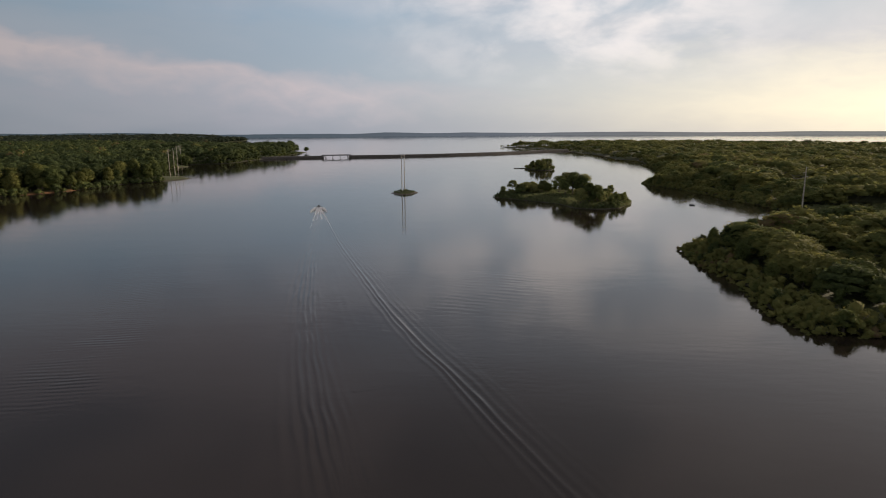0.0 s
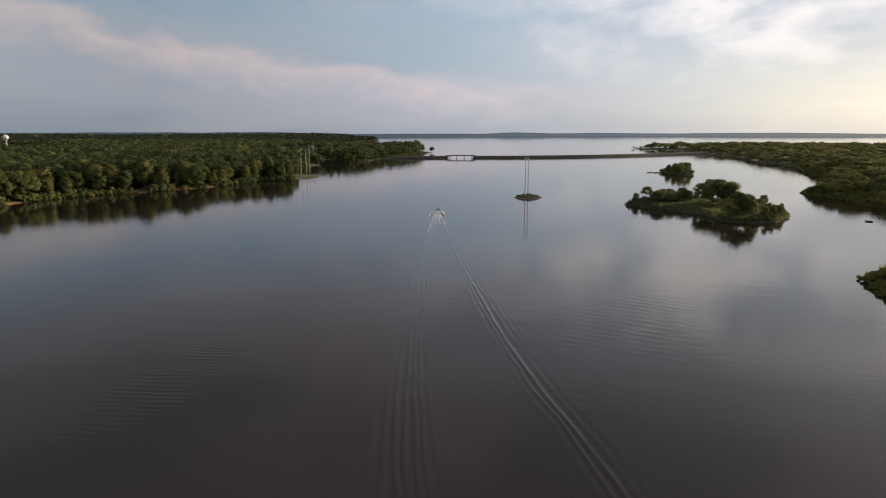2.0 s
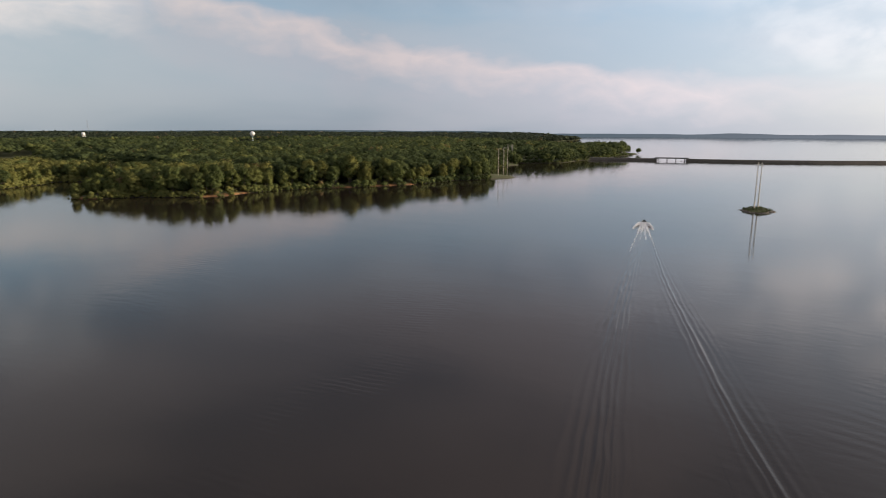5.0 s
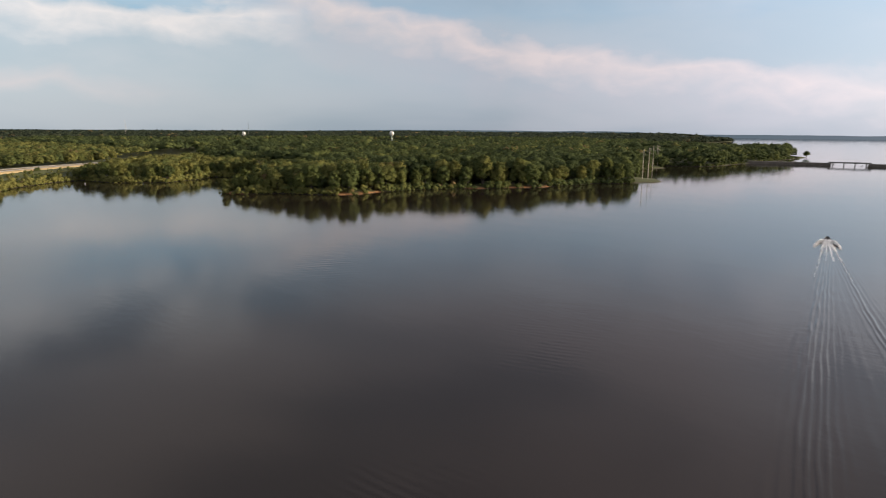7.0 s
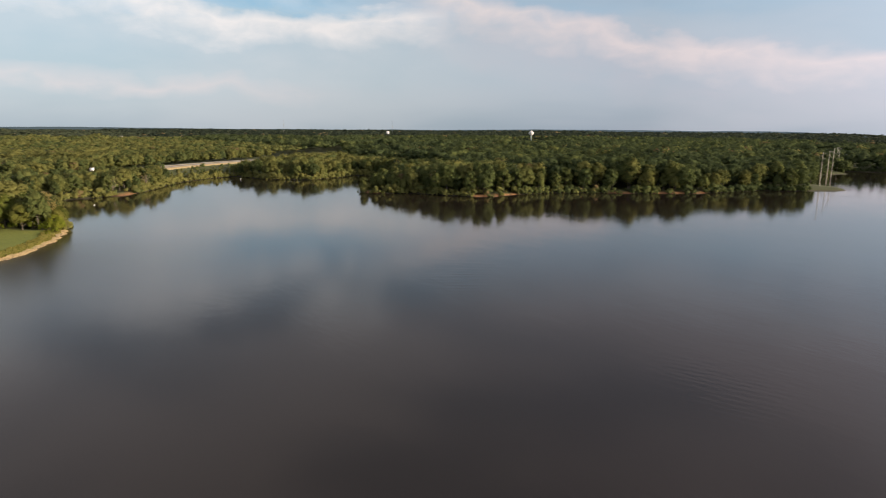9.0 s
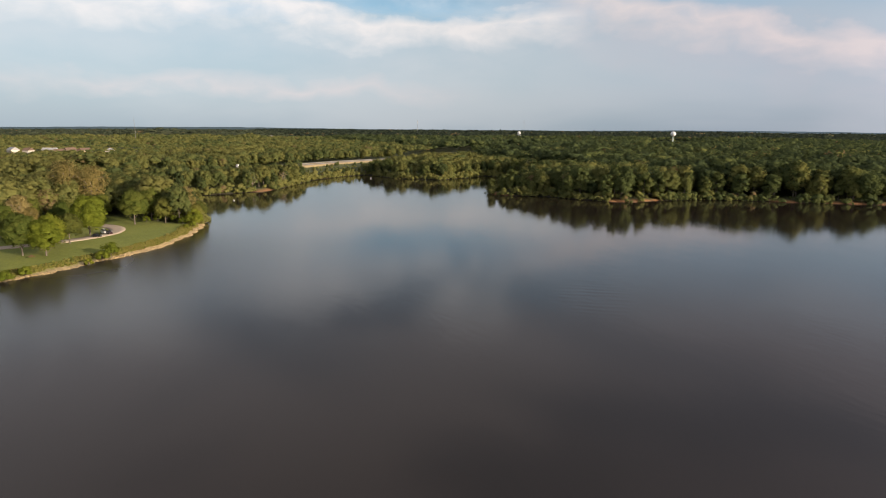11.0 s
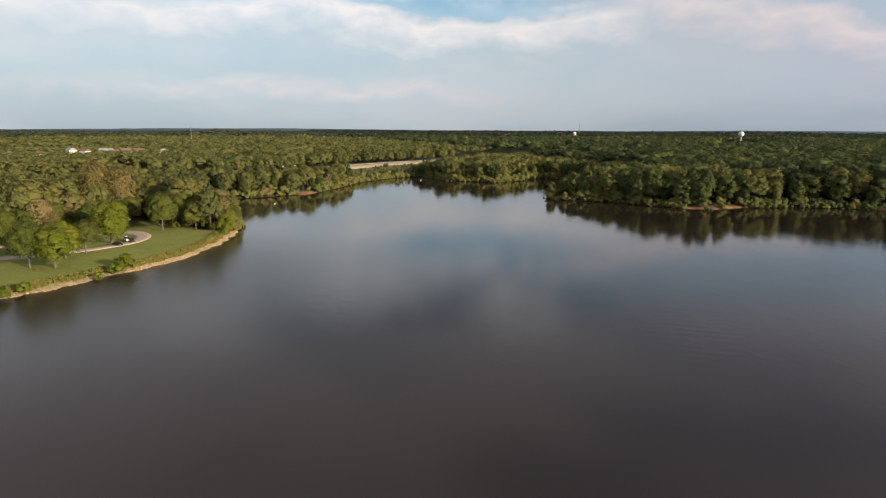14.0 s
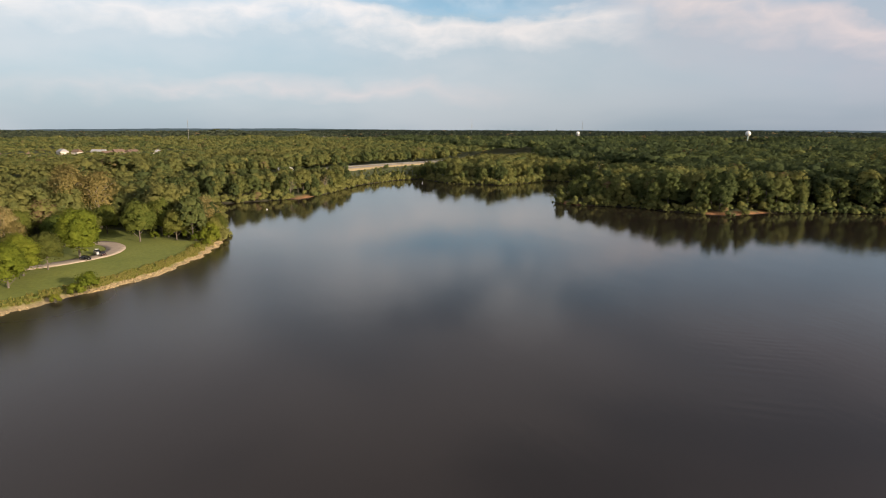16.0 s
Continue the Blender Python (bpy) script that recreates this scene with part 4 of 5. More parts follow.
reeds("marsh_reeds", "green reeds and low marsh plants in the wet hollow", S, 2.2, MEADOW)
S = sites_in(ISLAND, 4.2, 0.5)
S = S[(S[:, 0] > 97) | ((poly_sd(S, ISLAND) < 5) & (S[:, 1] > 462)) | (S[:, 0] < 44)]
wood("island_bushes", "bright green bushes along the island's edge", SHRUB, S, inland(S), 0.9, rng.uniform(1.5, 4.0, len(S)), "bushes")
S = sites_in(SMALL_ISLAND, 3.0, -0.5)
wood("islet_bushes", "dark green bushes at the foot of the islet's trees", SHRUB, S, inland(S), 0.9, rng.uniform(1.5, 4.5, len(S)), "bushes")
S = sites_in(MAST_ISLAND, 1.6, 0.6)
wood("mound_scrub", "low green scrub covering the stony mound", SHRUB, S, inland(S), 1.0, rng.uniform(0.6, 1.5, len(S)), "bushes")

ROCK = plain("grey_rock", (0.10, 0.09, 0.075), (0.26, 0.235, 0.20), 0.9, 0.8)
RIPRAP = plain("pale_riprap", (0.25, 0.18, 0.095), (0.47, 0.36, 0.19), 0.9, 0.8)


def stones(name, label, S, z, size, mat, r):
    n = len(S)
    V = ICO_V[None] * (size[:, None, None] * r.uniform(0.65, 1.2, (n, len(ICO_V), 1))) * np.array((1, 1, 0.6))
    V = V + np.column_stack([S, z])[:, None]
    F = ICO_F[None] + (np.arange(n) * len(ICO_V))[:, None, None]
    return tagged(new(name, np_mesh(name, V.reshape(-1, 3), F.reshape(-1, 3), mat)), label, "stones", kind="stuff")


def ring_sites(line, n, wide, closed=True):
    p = np.array(line, float)
    q = np.roll(p, -1, 0) if closed else p[1:]
    p = p if closed else p[:-1]
    L = np.hypot(*(q - p).T)
    i = rng.choice(len(p), n, p=L / L.sum())
    k = rng.rand(n)[:, None]
    return p[i] * (1 - k) + q[i] * k + rng.normal(0, wide, (n, 2))


S = ring_sites(MAST_ISLAND, 170, 0.7)
stones("mound_stones", "dark wet stones round the low mound", S, np.maximum(land_height(S, inland(S)), 0.0), rng.uniform(0.35, 0.9, len(S)), ROCK, rng)
S = ring_sites(LAKE_WEST[3:12], 3200, 1.3, False)
D = inland(S)
S, D = S[(D > -0.4) & (D < 2.1)], D[(D > -0.4) & (D < 2.1)]
stones("bank_stones", "pale tan rubble armouring the park's bank", S, np.maximum(land_height(S, D), 0.0), rng.uniform(0.15, 0.55, len(S)), RIPRAP, rng)
S = np.column_stack([np.linspace(96, 111, 7) + rng.uniform(-1, 1, 7), np.full(7, 792) + rng.uniform(-3, 3, 7)])
for i, (x, y) in enumerate(S):
    bm = bmesh.new()
    bmesh.ops.create_icosphere(bm, subdivisions=2, radius=1.0)
    for v in bm.verts:
        v.co = Vector((v.co.x * 1.5, v.co.y * 1.2, v.co.z * 0.9)) * (0.8 + 0.35 * noise.noise(v.co * 1.3 + Vector((i * 7, 0, 0))))
    ob = part("rock", bm, ROCK, None)
    ob.location = (x, y, 0.25)
    ob.scale = (rng.uniform(0.7, 1.5),) * 3
    tagged(ob, "dark rock standing out of the water beside the islet", "rock", "rocks beside the islet")

set_tree(KINDS[1], -314, 1404, 0.5, 12.5, 40, "trees on the headland", 1.5)

# ---- causeway and bridge ----
ASPHALT = plain("asphalt", (0.045, 0.045, 0.045), (0.075, 0.073, 0.070), 0.9, 0.6)
GRAVEL = plain("tan_road", (0.34, 0.27, 0.20), (0.46, 0.38, 0.30), 0.95, 0.5)
CONCRETE = plain("concrete", (0.20, 0.19, 0.175), (0.34, 0.33, 0.31), 0.85, 0.7)
STEEL = plain("weathered_steel", (0.30, 0.29, 0.27), (0.46, 0.44, 0.41), 0.55, 0.8, 0.4)
POLE_PAINT = plain("pale_pole", (0.46, 0.41, 0.33), (0.62, 0.57, 0.48), 0.6, 0.7)


def smooth_line(pts, step=6.0):
    """Points at even steps along a rounded line."""
    p = [np.array(q, float) for q in pts]
    p = [2 * p[0] - p[1]] + p + [2 * p[-1] - p[-2]]
    out = []
    for a, b, c, d in zip(p, p[1:], p[2:], p[3:]):
        n = max(2, int(np.linalg.norm(c - b) / step))
        for i in range(n):
            t = i / n
            out.append(0.5 * (2 * b + (c - a) * t + (2 * a - 5 * b + 4 * c - d) * t * t + (3 * b - a - 3 * c + d) * t ** 3))
    out.append(p[-2])
    return np.array(out)


def strip(name, line, half, zfun, mat, thick=0.25, label="", category="road"):
    """A road: a slab that follows a line over the ground."""
    d = np.gradient(line, axis=0)
    d /= np.linalg.norm(d, axis=1)[:, None]
    nrm = np.column_stack([-d[:, 1], d[:, 0]])
    rows = []
    for off in (-half, -half / 3, half / 3, half):
        q = line + nrm * off
        rows.append(np.column_stack([q, zfun(q)]))
    low = [np.column_stack([rows[0][:, :2], rows[0][:, 2] - thick]), np.column_stack([rows[3][:, :2], rows[3][:, 2] - thick])]
    grid = np.stack([low[0], *rows, low[1]], 1)
    n, m = grid.shape[:2]
    i = (np.arange(n - 1)[:, None] * m + np.arange(m - 1)[None]).ravel()
    F = np.stack([i, i + m, i + m + 1, i + 1], 1)[:, ::-1]
    return tagged(new(name, np_mesh(name, grid.reshape(-1, 3), F, mat)), label, category, kind="structure")


def box(bm, x0, x1, y0, y1, z0, z1, bevel=0.0):
    m = pose((x0 + x1) / 2, (y0 + y1) / 2, (z0 + z1) / 2) @ Matrix.Diagonal((x1 - x0, y1 - y0, z1 - z0, 1))
    r = bmesh.ops.create_cube(bm, size=1, matrix=m)
    if bevel:
        e = list({e for v in r["verts"] for e in v.link_edges})
        bmesh.ops.bevel(bm, geom=e, offset=bevel, segments=2, affect="EDGES")


def a_box(*v, bevel=0.0):
    bm = bmesh.new()
    box(bm, *v, bevel=bevel)
    return bm


RUBBLE = plain("dark_rubble_fill", (0.050, 0.046, 0.038), (0.115, 0.105, 0.088), 0.95, 0.35, 0.0, 0.8)


def slope_z(way):
    return np.clip((10.0 - way) * 0.85 - 0.3, -1.5, 3.55)


for pts in (CAUSEWAY, CAUSEWAY_EAST):
    line = smooth_line(pts)
    d = np.gradient(line, axis=0)
    d /= np.linalg.norm(d, axis=1)[:, None]
    side = np.column_stack([-d[:, 1], d[:, 0]])
    grid = np.stack([np.column_stack([line + side * o, np.full(len(line), z) + (0 if abs(o) < 5 else 1) * rng.uniform(-0.2, 0.2, len(line))])
                     for o, z in ((-11.2, -1.5), (-7.5, 1.7), (-5.0, 3.55), (0, 3.6), (5.0, 3.55), (7.5, 1.7), (11.2, -1.5))], 1)
    n, m = grid.shape[:2]
    i = (np.arange(n - 1)[:, None] * m + np.arange(m - 1)[None]).ravel()
    bank = new("embankment", np_mesh("embankment", grid.reshape(-1, 3), np.stack([i, i + m, i + m + 1, i + 1], 1)[:, ::-1], RUBBLE))
    tagged(bank, "dark rubble embankment carrying the causeway road", "embankment", kind="structure")
    strip("road_causeway", line, 4.2, lambda q: np.full(len(q), 3.72), ASPHALT, 0.3, "grey asphalt road along the causeway")
    rail = tagged(new("guard_rail"), "grey steel guard rail beside the causeway road", "guard rail", "guard rails on the causeway")
    d = np.gradient(line, axis=0)
    d /= np.linalg.norm(d, axis=1)[:, None]
    q = line + np.column_stack([d[:, 1], -d[:, 0]]) * 4.8
    bm = bmesh.new()
    prev = None
    for x, y in q:
        ring = [bm.verts.new((x, y, 3.6 + h)) for h in (0.5, 0.85)] + [bm.verts.new((x + 0.08, y + 0.08, 3.6 + h)) for h in (0.85, 0.5)]
        if prev:
            for k in range(4):
                bm.faces.new((prev[k], ring[k], ring[(k + 1) % 4], prev[(k + 1) % 4]))
        prev = ring
    part("rail", bm, STEEL, rail)
    for x, y in q[::3]:
        part("post", a_box(x - 0.09, x + 0.09, y - 0.09 + 0.02, y + 0.09 + 0.02, 3.3, 4.4), STEEL, rail)
S = np.concatenate([ring_sites(CAUSEWAY, 120, 6.5, False), ring_sites(CAUSEWAY_EAST, 300, 6.5, False)])
way = np.minimum(line_dist(S, CAUSEWAY), line_dist(S, CAUSEWAY_EAST))
S = S[(way > 5.6) & (way < 9.0)]
wood("causeway_scrub", "dark scrub and grass on the causeway's slopes", SHRUB, S, inland(S), 1.1, rng.uniform(0.5, 1.3, len(S)), "bushes", -0.1,
     slope_z(np.minimum(line_dist(S, CAUSEWAY), line_dist(S, CAUSEWAY_EAST))))
S = np.concatenate([ring_sites(CAUSEWAY, 2400, 7, False), ring_sites(CAUSEWAY_EAST, 5200, 7, False)])
way = np.minimum(line_dist(S, CAUSEWAY), line_dist(S, CAUSEWAY_EAST))
S, way = S[(way > 5.5) & (way < 10.5)], way[(way > 5.5) & (way < 10.5)]
stones("causeway_stones", "dark grey rubble armouring the causeway's slopes", S, slope_z(way), rng.uniform(0.4, 0.8, len(S)), ROCK, rng)

a, b = Vector((*BRIDGE[0], 0)), Vector((*BRIDGE[1], 0))
span = (b - a).length
bridge = tagged(new("bridge"), "low concrete road bridge on slender piers over the lake", "bridge")
bridge.matrix_world = pose(*a, 0, 0, math.degrees(math.atan2(b.y - a.y, b.x - a.x)))
part("deck", a_box(-4, span + 4, -5.2, 5.2, 4.5, 5.1, bevel=0.05), CONCRETE, bridge)
part("road_surface", a_box(-4, span + 4, -4.4, 4.4, 5.12, 5.17), ASPHALT, bridge, "grey asphalt road surface")
for s in (-1, 1):
    part("girder", a_box(-1, span + 1, s * 3.6 - 0.3, s * 3.6 + 0.3, 3.95, 4.52), CONCRETE, bridge)
    rail = part("parapet", a_box(-4, span + 4, s * 4.9 - 0.15, s * 4.9 + 0.15, 5.08, 5.7), CONCRETE, bridge)
for i in range(4):
    x = 2 + (span - 4) * i / 3
    pier = part("pier", a_box(x - 0.6, x + 0.6, -4.2, 4.2, 3.45, 3.97, bevel=0.04), CONCRETE, bridge)
    for y in (-3.3, 0, 3.3):
        bm = bmesh.new()
        tube(bm, [(x, y, -3), (x, y, 1), (x, y, 3.47)], 0.55, 0.55, 12)
        part("column", bm, CONCRETE, pier)
for x0, x1 in ((-5, -0.5), (span + 0.5, span + 5)):
    part("abutment", a_box(x0, x1, -5.4, 5.4, -2, 4.48, bevel=0.1), CONCRETE, bridge)

# ---- power-line poles ----


def pole(x, y, z, tall, turn, label, twin=False):
    """A tall tapered pole with short cross-arms and insulators."""
    root = tagged(new("power_pole"), label, "power pole", "power-line poles")
    root.matrix_world = pose(x, y, z, 0, 0, turn)
    offs = (-1.1, 1.1) if twin else (0,)
    for ox in offs:
        bm = bmesh.new()
        tube(bm, [(ox, 0, -2), (ox, 0, tall * 0.5), (ox, 0, tall)], 0.42, 0.22, 10)
        part("shaft", bm, POLE_PAINT, root)
        if not twin:
            for k, h in enumerate((tall - 0.8, tall - 3.4, tall - 6.0)):
                s = -1 if k % 2 else 1
                arm = part("cross_arm", a_box(min(0, s * 2.2), max(0, s * 2.2), -0.1, 0.1, h - 0.1, h + 0.1), POLE_PAINT, root)
                bm = bmesh.new()
                tube(bm, [(s * 2.1, 0, h - 0.12), (s * 2.1, 0, h - 0.7), (s * 2.1, 0, h - 1.5)], 0.12, 0.09, 8)
                part("insulator", bm, STEEL, arm)
    if twin:
        arm = part("cross_arm", a_box(-1.9, 1.9, -0.14, 0.14, tall - 1.4, tall - 1.05), POLE_PAINT, root)
        for ox in (-1.75, 0, 1.75):
            bm = bmesh.new()
            tube(bm, [(ox, 0, tall - 1.42), (ox, 0, tall - 2.2), (ox, 0, tall - 2.9)], 0.12, 0.09, 8)
            part("insulator", bm, STEEL, arm)
        part("base", a_box(-2.6, 2.6, -0.9, 0.9, -1.5, 0.35, bevel=0.06), CONCRETE, root, "concrete footing")


pole(-32.5, 497, 1.2, 30.5, -5, "pale steel pole pair standing on the stony mound", True)
pole(221, 366, 0.8, 27, 30, "pale steel power pole on the marshy bank")
for i, (x, y) in enumerate(POLES):
    pole(x, y, 0, (31, 31, 32, 30, 30)[i], 35, "pale steel power pole standing in the shallow inlet")

# ---- water towers and masts ----
WHITE = plain("white_paint", (0.70, 0.70, 0.69), (0.82, 0.82, 0.81), 0.45, 0.2, 0.0, 0.05)
SEA_GREEN = plain("pale_green_paint", (0.42, 0.52, 0.50), (0.52, 0.62, 0.60), 0.5, 0.2, 0.0, 0.05)


def lathe(profile, sides=28):
    bm = bmesh.new()
    rings = [[bm.verts.new((math.cos(6.2832 * k / sides) * max(r, 0.01), math.sin(6.2832 * k / sides) * max(r, 0.01), z)) for k in range(sides)]
             for r, z in profile]
    for a, b in zip(rings[:-1], rings[1:]):
        for k in range(sides):
            bm.faces.new((a[k], a[(k + 1) % sides], b[(k + 1) % sides], b[k])).smooth = True
    bm.faces.new(rings[0][::-1])
    bm.faces.new(rings[-1])
    return bm


def ground_z(x, y):
    p = np.array([(x, y)], float)
    return float(land_height(p, inland(p))[0])


tower = tagged(new("water_tower"), "white ball-shaped water tower on a pale green stem", "water tower")
tx, ty = -1378, 1289
tz = ground_z(tx, ty)
tower.location = (tx, ty, tz)
ball = 37.5 - tz
part("tank", lathe([(6.9 * math.sin(a), ball - 6.7 * math.cos(a)) for a in np.linspace(0.02, 3.12, 22)]), WHITE, tower)
part("stem", lathe([(4.6, -1), (4.4, 0.5), (2.4, 5), (1.45, 9), (1.45, ball - 8), (1.8, ball - 6.8)]), SEA_GREEN, tower, "pale green stem")
part("rail", lathe([(1.2, ball + 7.25), (1.3, ball + 8.2), (1.1, ball + 8.25)]), WHITE, tower)
tower = tagged(new("water_tower"), "white water tower on slanting legs above the woods", "water tower")
tx, ty = -2092, 1203
tz = ground_z(tx, ty)
tower.location = (tx, ty, tz)
top = 38 - tz
part("tank", lathe([(0.5, top - 11), (4.5, top - 10), (5.8, top - 7.5), (5.8, top - 2.5), (4.2, top - 0.6), (0.4, top + 0.6)]), WHITE, tower)
bm = bmesh.new()
tube(bm, [(0, 0, -1), (0, 0, top * 0.5), (0, 0, top - 10.8)], 0.9, 0.9, 10)
part("riser", bm, WHITE, tower)
for k in range(6):
    a = 1.047 * k
    bm = bmesh.new()
    tube(bm, [(math.cos(a) * 8, math.sin(a) * 8, -1), (math.cos(a) * 6.6, math.sin(a) * 6.6, top * 0.4), (math.cos(a) * 5.2, math.sin(a) * 5.2, top - 9)], 0.45, 0.4, 7)
    part("leg", bm, WHITE, tower)


def radio_mast(x, y, top, wide, label):
    z = ground_z(x, y)
    root = tagged(new("radio_mast"), label, "radio mast", "radio masts over the woods")
    root.location = (x, y, z)
    h = top - z
    for k in range(3):
        a = 2.094 * k
        bm = bmesh.new()
        tube(bm, [(math.cos(a) * wide, math.sin(a) * wide, -1), (math.cos(a) * wide * 0.6, math.sin(a) * wide * 0.6, h * 0.5), (math.cos(a) * wide * 0.25, math.sin(a) * wide * 0.25, h)], 0.09 + 0.08 * wide, 0.06 + 0.06 * wide, 5)
        part("leg", bm, STEEL, root)
    bm = bmesh.new()
    n = int(h / 4)
    for i in range(n):
        for k in range(3):
            q = []
            for j, kk in ((i, k), (i + 1, k + 1)):
                s = wide * (1 - 0.75 * j / n)
                q.append(Vector((math.cos(2.094 * kk) * s, math.sin(2.094 * kk) * s, h * j / n)))
            tube(bm, [q[0], (q[0] + q[1]) / 2, q[1]], 0.03 + 0.06 * wide, 0.03 + 0.06 * wide, 4)
    part("lattice", bm, STEEL, root)
    bm = bmesh.new()
    tube(bm, [(0, 0, h - 1), (0, 0, h + 2), (0, 0, h + 5)], 0.15, 0.08, 5)
    part("antenna", bm, STEEL, root)


radio_mast(-1516, -39, 64, 0.7, "slender grey lattice mast rising above the trees")
radio_mast(-2700, 1010, 82, 1.5, "thin grey lattice mast far over the woods")
radio_mast(-2500, 1450, 82, 1.5, "thin grey lattice mast far over the woods")

# ---- highway behind the cove ----
DRY = plain("dry_grass", (0.30, 0.23, 0.115), (0.46, 0.36, 0.20), 0.95, 0.15)
line = smooth_line(HIGHWAY, 8)
line = line[(line[:, 0] > -1100) & (line[:, 1] > -110)]
d = np.gradient(line, axis=0)
d /= np.linalg.norm(d, axis=1)[:, None]
strip("verge_highway", line + np.column_stack([d[:, 1], -d[:, 0]]) * 6, 23, lambda q: np.full(len(q), 8.1), DRY, 1.2, "dry tan grass verge of the highway", "verge")
for off in (-9, 9):
    d = np.gradient(line, axis=0)
    d /= np.linalg.norm(d, axis=1)[:, None]
    strip("road_highway", line + np.column_stack([-d[:, 1], d[:, 0]]) * off, 3.4, lambda q: np.full(len(q), 8.45), CONCRETE, 0.3,
          "pale grey highway lanes behind the cove")

GLASS = plain("dark_glass", (0.010, 0.012, 0.014), (0.025, 0.028, 0.030), 0.08, 1.0, 0.0, 0.0)
RUBBER = plain("rubber", (0.015, 0.015, 0.015), (0.03, 0.03, 0.03), 0.85, 3.0)
CHROME = plain("wheel_metal", (0.40, 0.40, 0.41), (0.6, 0.6, 0.6), 0.3, 3.0, 0.9)
RED_GLASS = plain("red_lens", (0.30, 0.01, 0.01), (0.40, 0.02, 0.02), 0.25, 3.0)
CLEAR = plain("pale_lens", (0.6, 0.6, 0.58), (0.75, 0.75, 0.72), 0.2, 3.0)


def wheel(parent, x, y, r, wide):
    def disc(rr, w):
        bm = bmesh.new()
        bmesh.ops.create_cone(bm, cap_ends=True, segments=20, radius1=rr, radius2=rr, depth=w, matrix=pose(x, y, r, 90, 0, 0))
        return bm
    w = part("wheel", disc(r * 0.72, wide * 0.9), RUBBER, parent)
    part("tyre", disc(r, wide * 0.86), RUBBER, w)
    part("rim", disc(r * 0.6, wide * 1.04), CHROME, w)


def hull(sections):
    """A closed body through rows of (x, half width, low, high)."""
    bm = bmesh.new()
    rings = []
    for x, w, z0, z1 in sections:
        rings.append([bm.verts.new((x, s * w * k, z)) for s, k, z in
                      ((-1, 0.9, z0), (-1, 1, z0 + (z1 - z0) * 0.45), (-1, 0.88, z1), (1, 0.88, z1), (1, 1, z0 + (z1 - z0) * 0.45), (1, 0.9, z0))])
    for a, b in zip(rings[:-1], rings[1:]):
        for k in range(6):
            bm.faces.new((a[k], b[k], b[(k + 1) % 6], a[(k + 1) % 6]))
    bm.faces.new(rings[0])
    bm.faces.new(rings[-1][::-1])
    bmesh.ops.recalc_face_normals(bm, faces=bm.faces)
    bmesh.ops.bevel(bm, geom=bm.edges[:], offset=0.05, segments=2, affect="EDGES", clamp_overlap=True)
    return bm


def car(x, y, z, turn, paint, label, tall=1.5):
    root = tagged(new("car"), label, "car", "cars on the park road")
    root.matrix_world = pose(x, y, z, 0, 0, turn)
    k = tall / 1.5
    part("body", hull([(-2.25, 0.80, 0.32, 0.80 * k), (-2.05, 0.90, 0.22, 0.96 * k), (-0.9, 0.92, 0.20, 0.98 * k), (1.0, 0.92, 0.20, 0.95 * k), (2.0, 0.88, 0.22, 0.80 * k), (2.28, 0.74, 0.32, 0.66 * k)]), paint, root)
    cabin = part("cabin", hull([(-1.75, 0.70, 0.92 * k, 1.0 * k), (-1.15, 0.74, 0.92 * k, 1.44 * k), (0.15, 0.74, 0.92 * k, 1.48 * k), (1.15, 0.72, 0.90 * k, 0.99 * k)]), GLASS, root, "dark glass cabin")
    part("roof", a_box(-1.15, 0.18, -0.62, 0.62, 1.44 * k, 1.51 * k, bevel=0.03), paint, cabin)
    for sx in (-1.38, 1.42):
        for sy in (-0.84, 0.84):
            wheel(root, sx, sy, 0.33, 0.22)
    for sy in (-0.6, 0.6):
        part("headlight", a_box(2.16, 2.29, sy - 0.17, sy + 0.17, 0.52 * k, 0.64 * k, bevel=0.02), CLEAR, root)
        part("tail_light", a_box(-2.27, -2.17, sy - 0.16, sy + 0.16, 0.62 * k, 0.76 * k, bevel=0.02), RED_GLASS, root)


BLACK = plain("black_paint", (0.012, 0.012, 0.013), (0.02, 0.02, 0.022), 0.25, 1.0, 0.0, 0.0)
MAROON = plain("dark_red_paint", (0.035, 0.010, 0.010), (0.05, 0.014, 0.014), 0.25, 1.0, 0.0, 0.0)
PARK_Z = 2.4
car(-354.5, 49.6, PARK_Z + 0.22, 52, BLACK, "black saloon car parked on the pale park road")
car(-361.5, 53.4, PARK_Z + 0.22, 28, MAROON, "dark red car parked on the pale park road")
car(-363.8, 51.2, PARK_Z + 0.22, 28, WHITE, "white van-like car beside the dark red one", 1.9)


def lorry(x, y, z, turn, label):
    truck = tagged(new("truck"), label, "truck")
    truck.matrix_world = pose(x, y, z, 0, 0, turn)
    part("trailer", a_box(-8, 6, -1.3, 1.3, 1.2, 4.1, bevel=0.06), WHITE, truck)
    part("cab", hull([(6.4, 1.15, 0.6, 3.4), (7.6, 1.2, 0.5, 3.5), (8.6, 1.2, 0.5, 3.0), (9.6, 1.1, 0.5, 1.9)]), WHITE, truck)
    part("windscreen", a_box(8.55, 8.72, -1.0, 1.0, 2.1, 2.9, bevel=0.03), GLASS, truck)
    for sx in (-7.2, -6.0, 5.2, 6.6, 9.0):
        for sy in (-1.1, 1.1):
            wheel(truck, sx, sy, 0.5, 0.35)


lorry(-704, 131, 8.5, 132, "white articulated lorry on the highway")

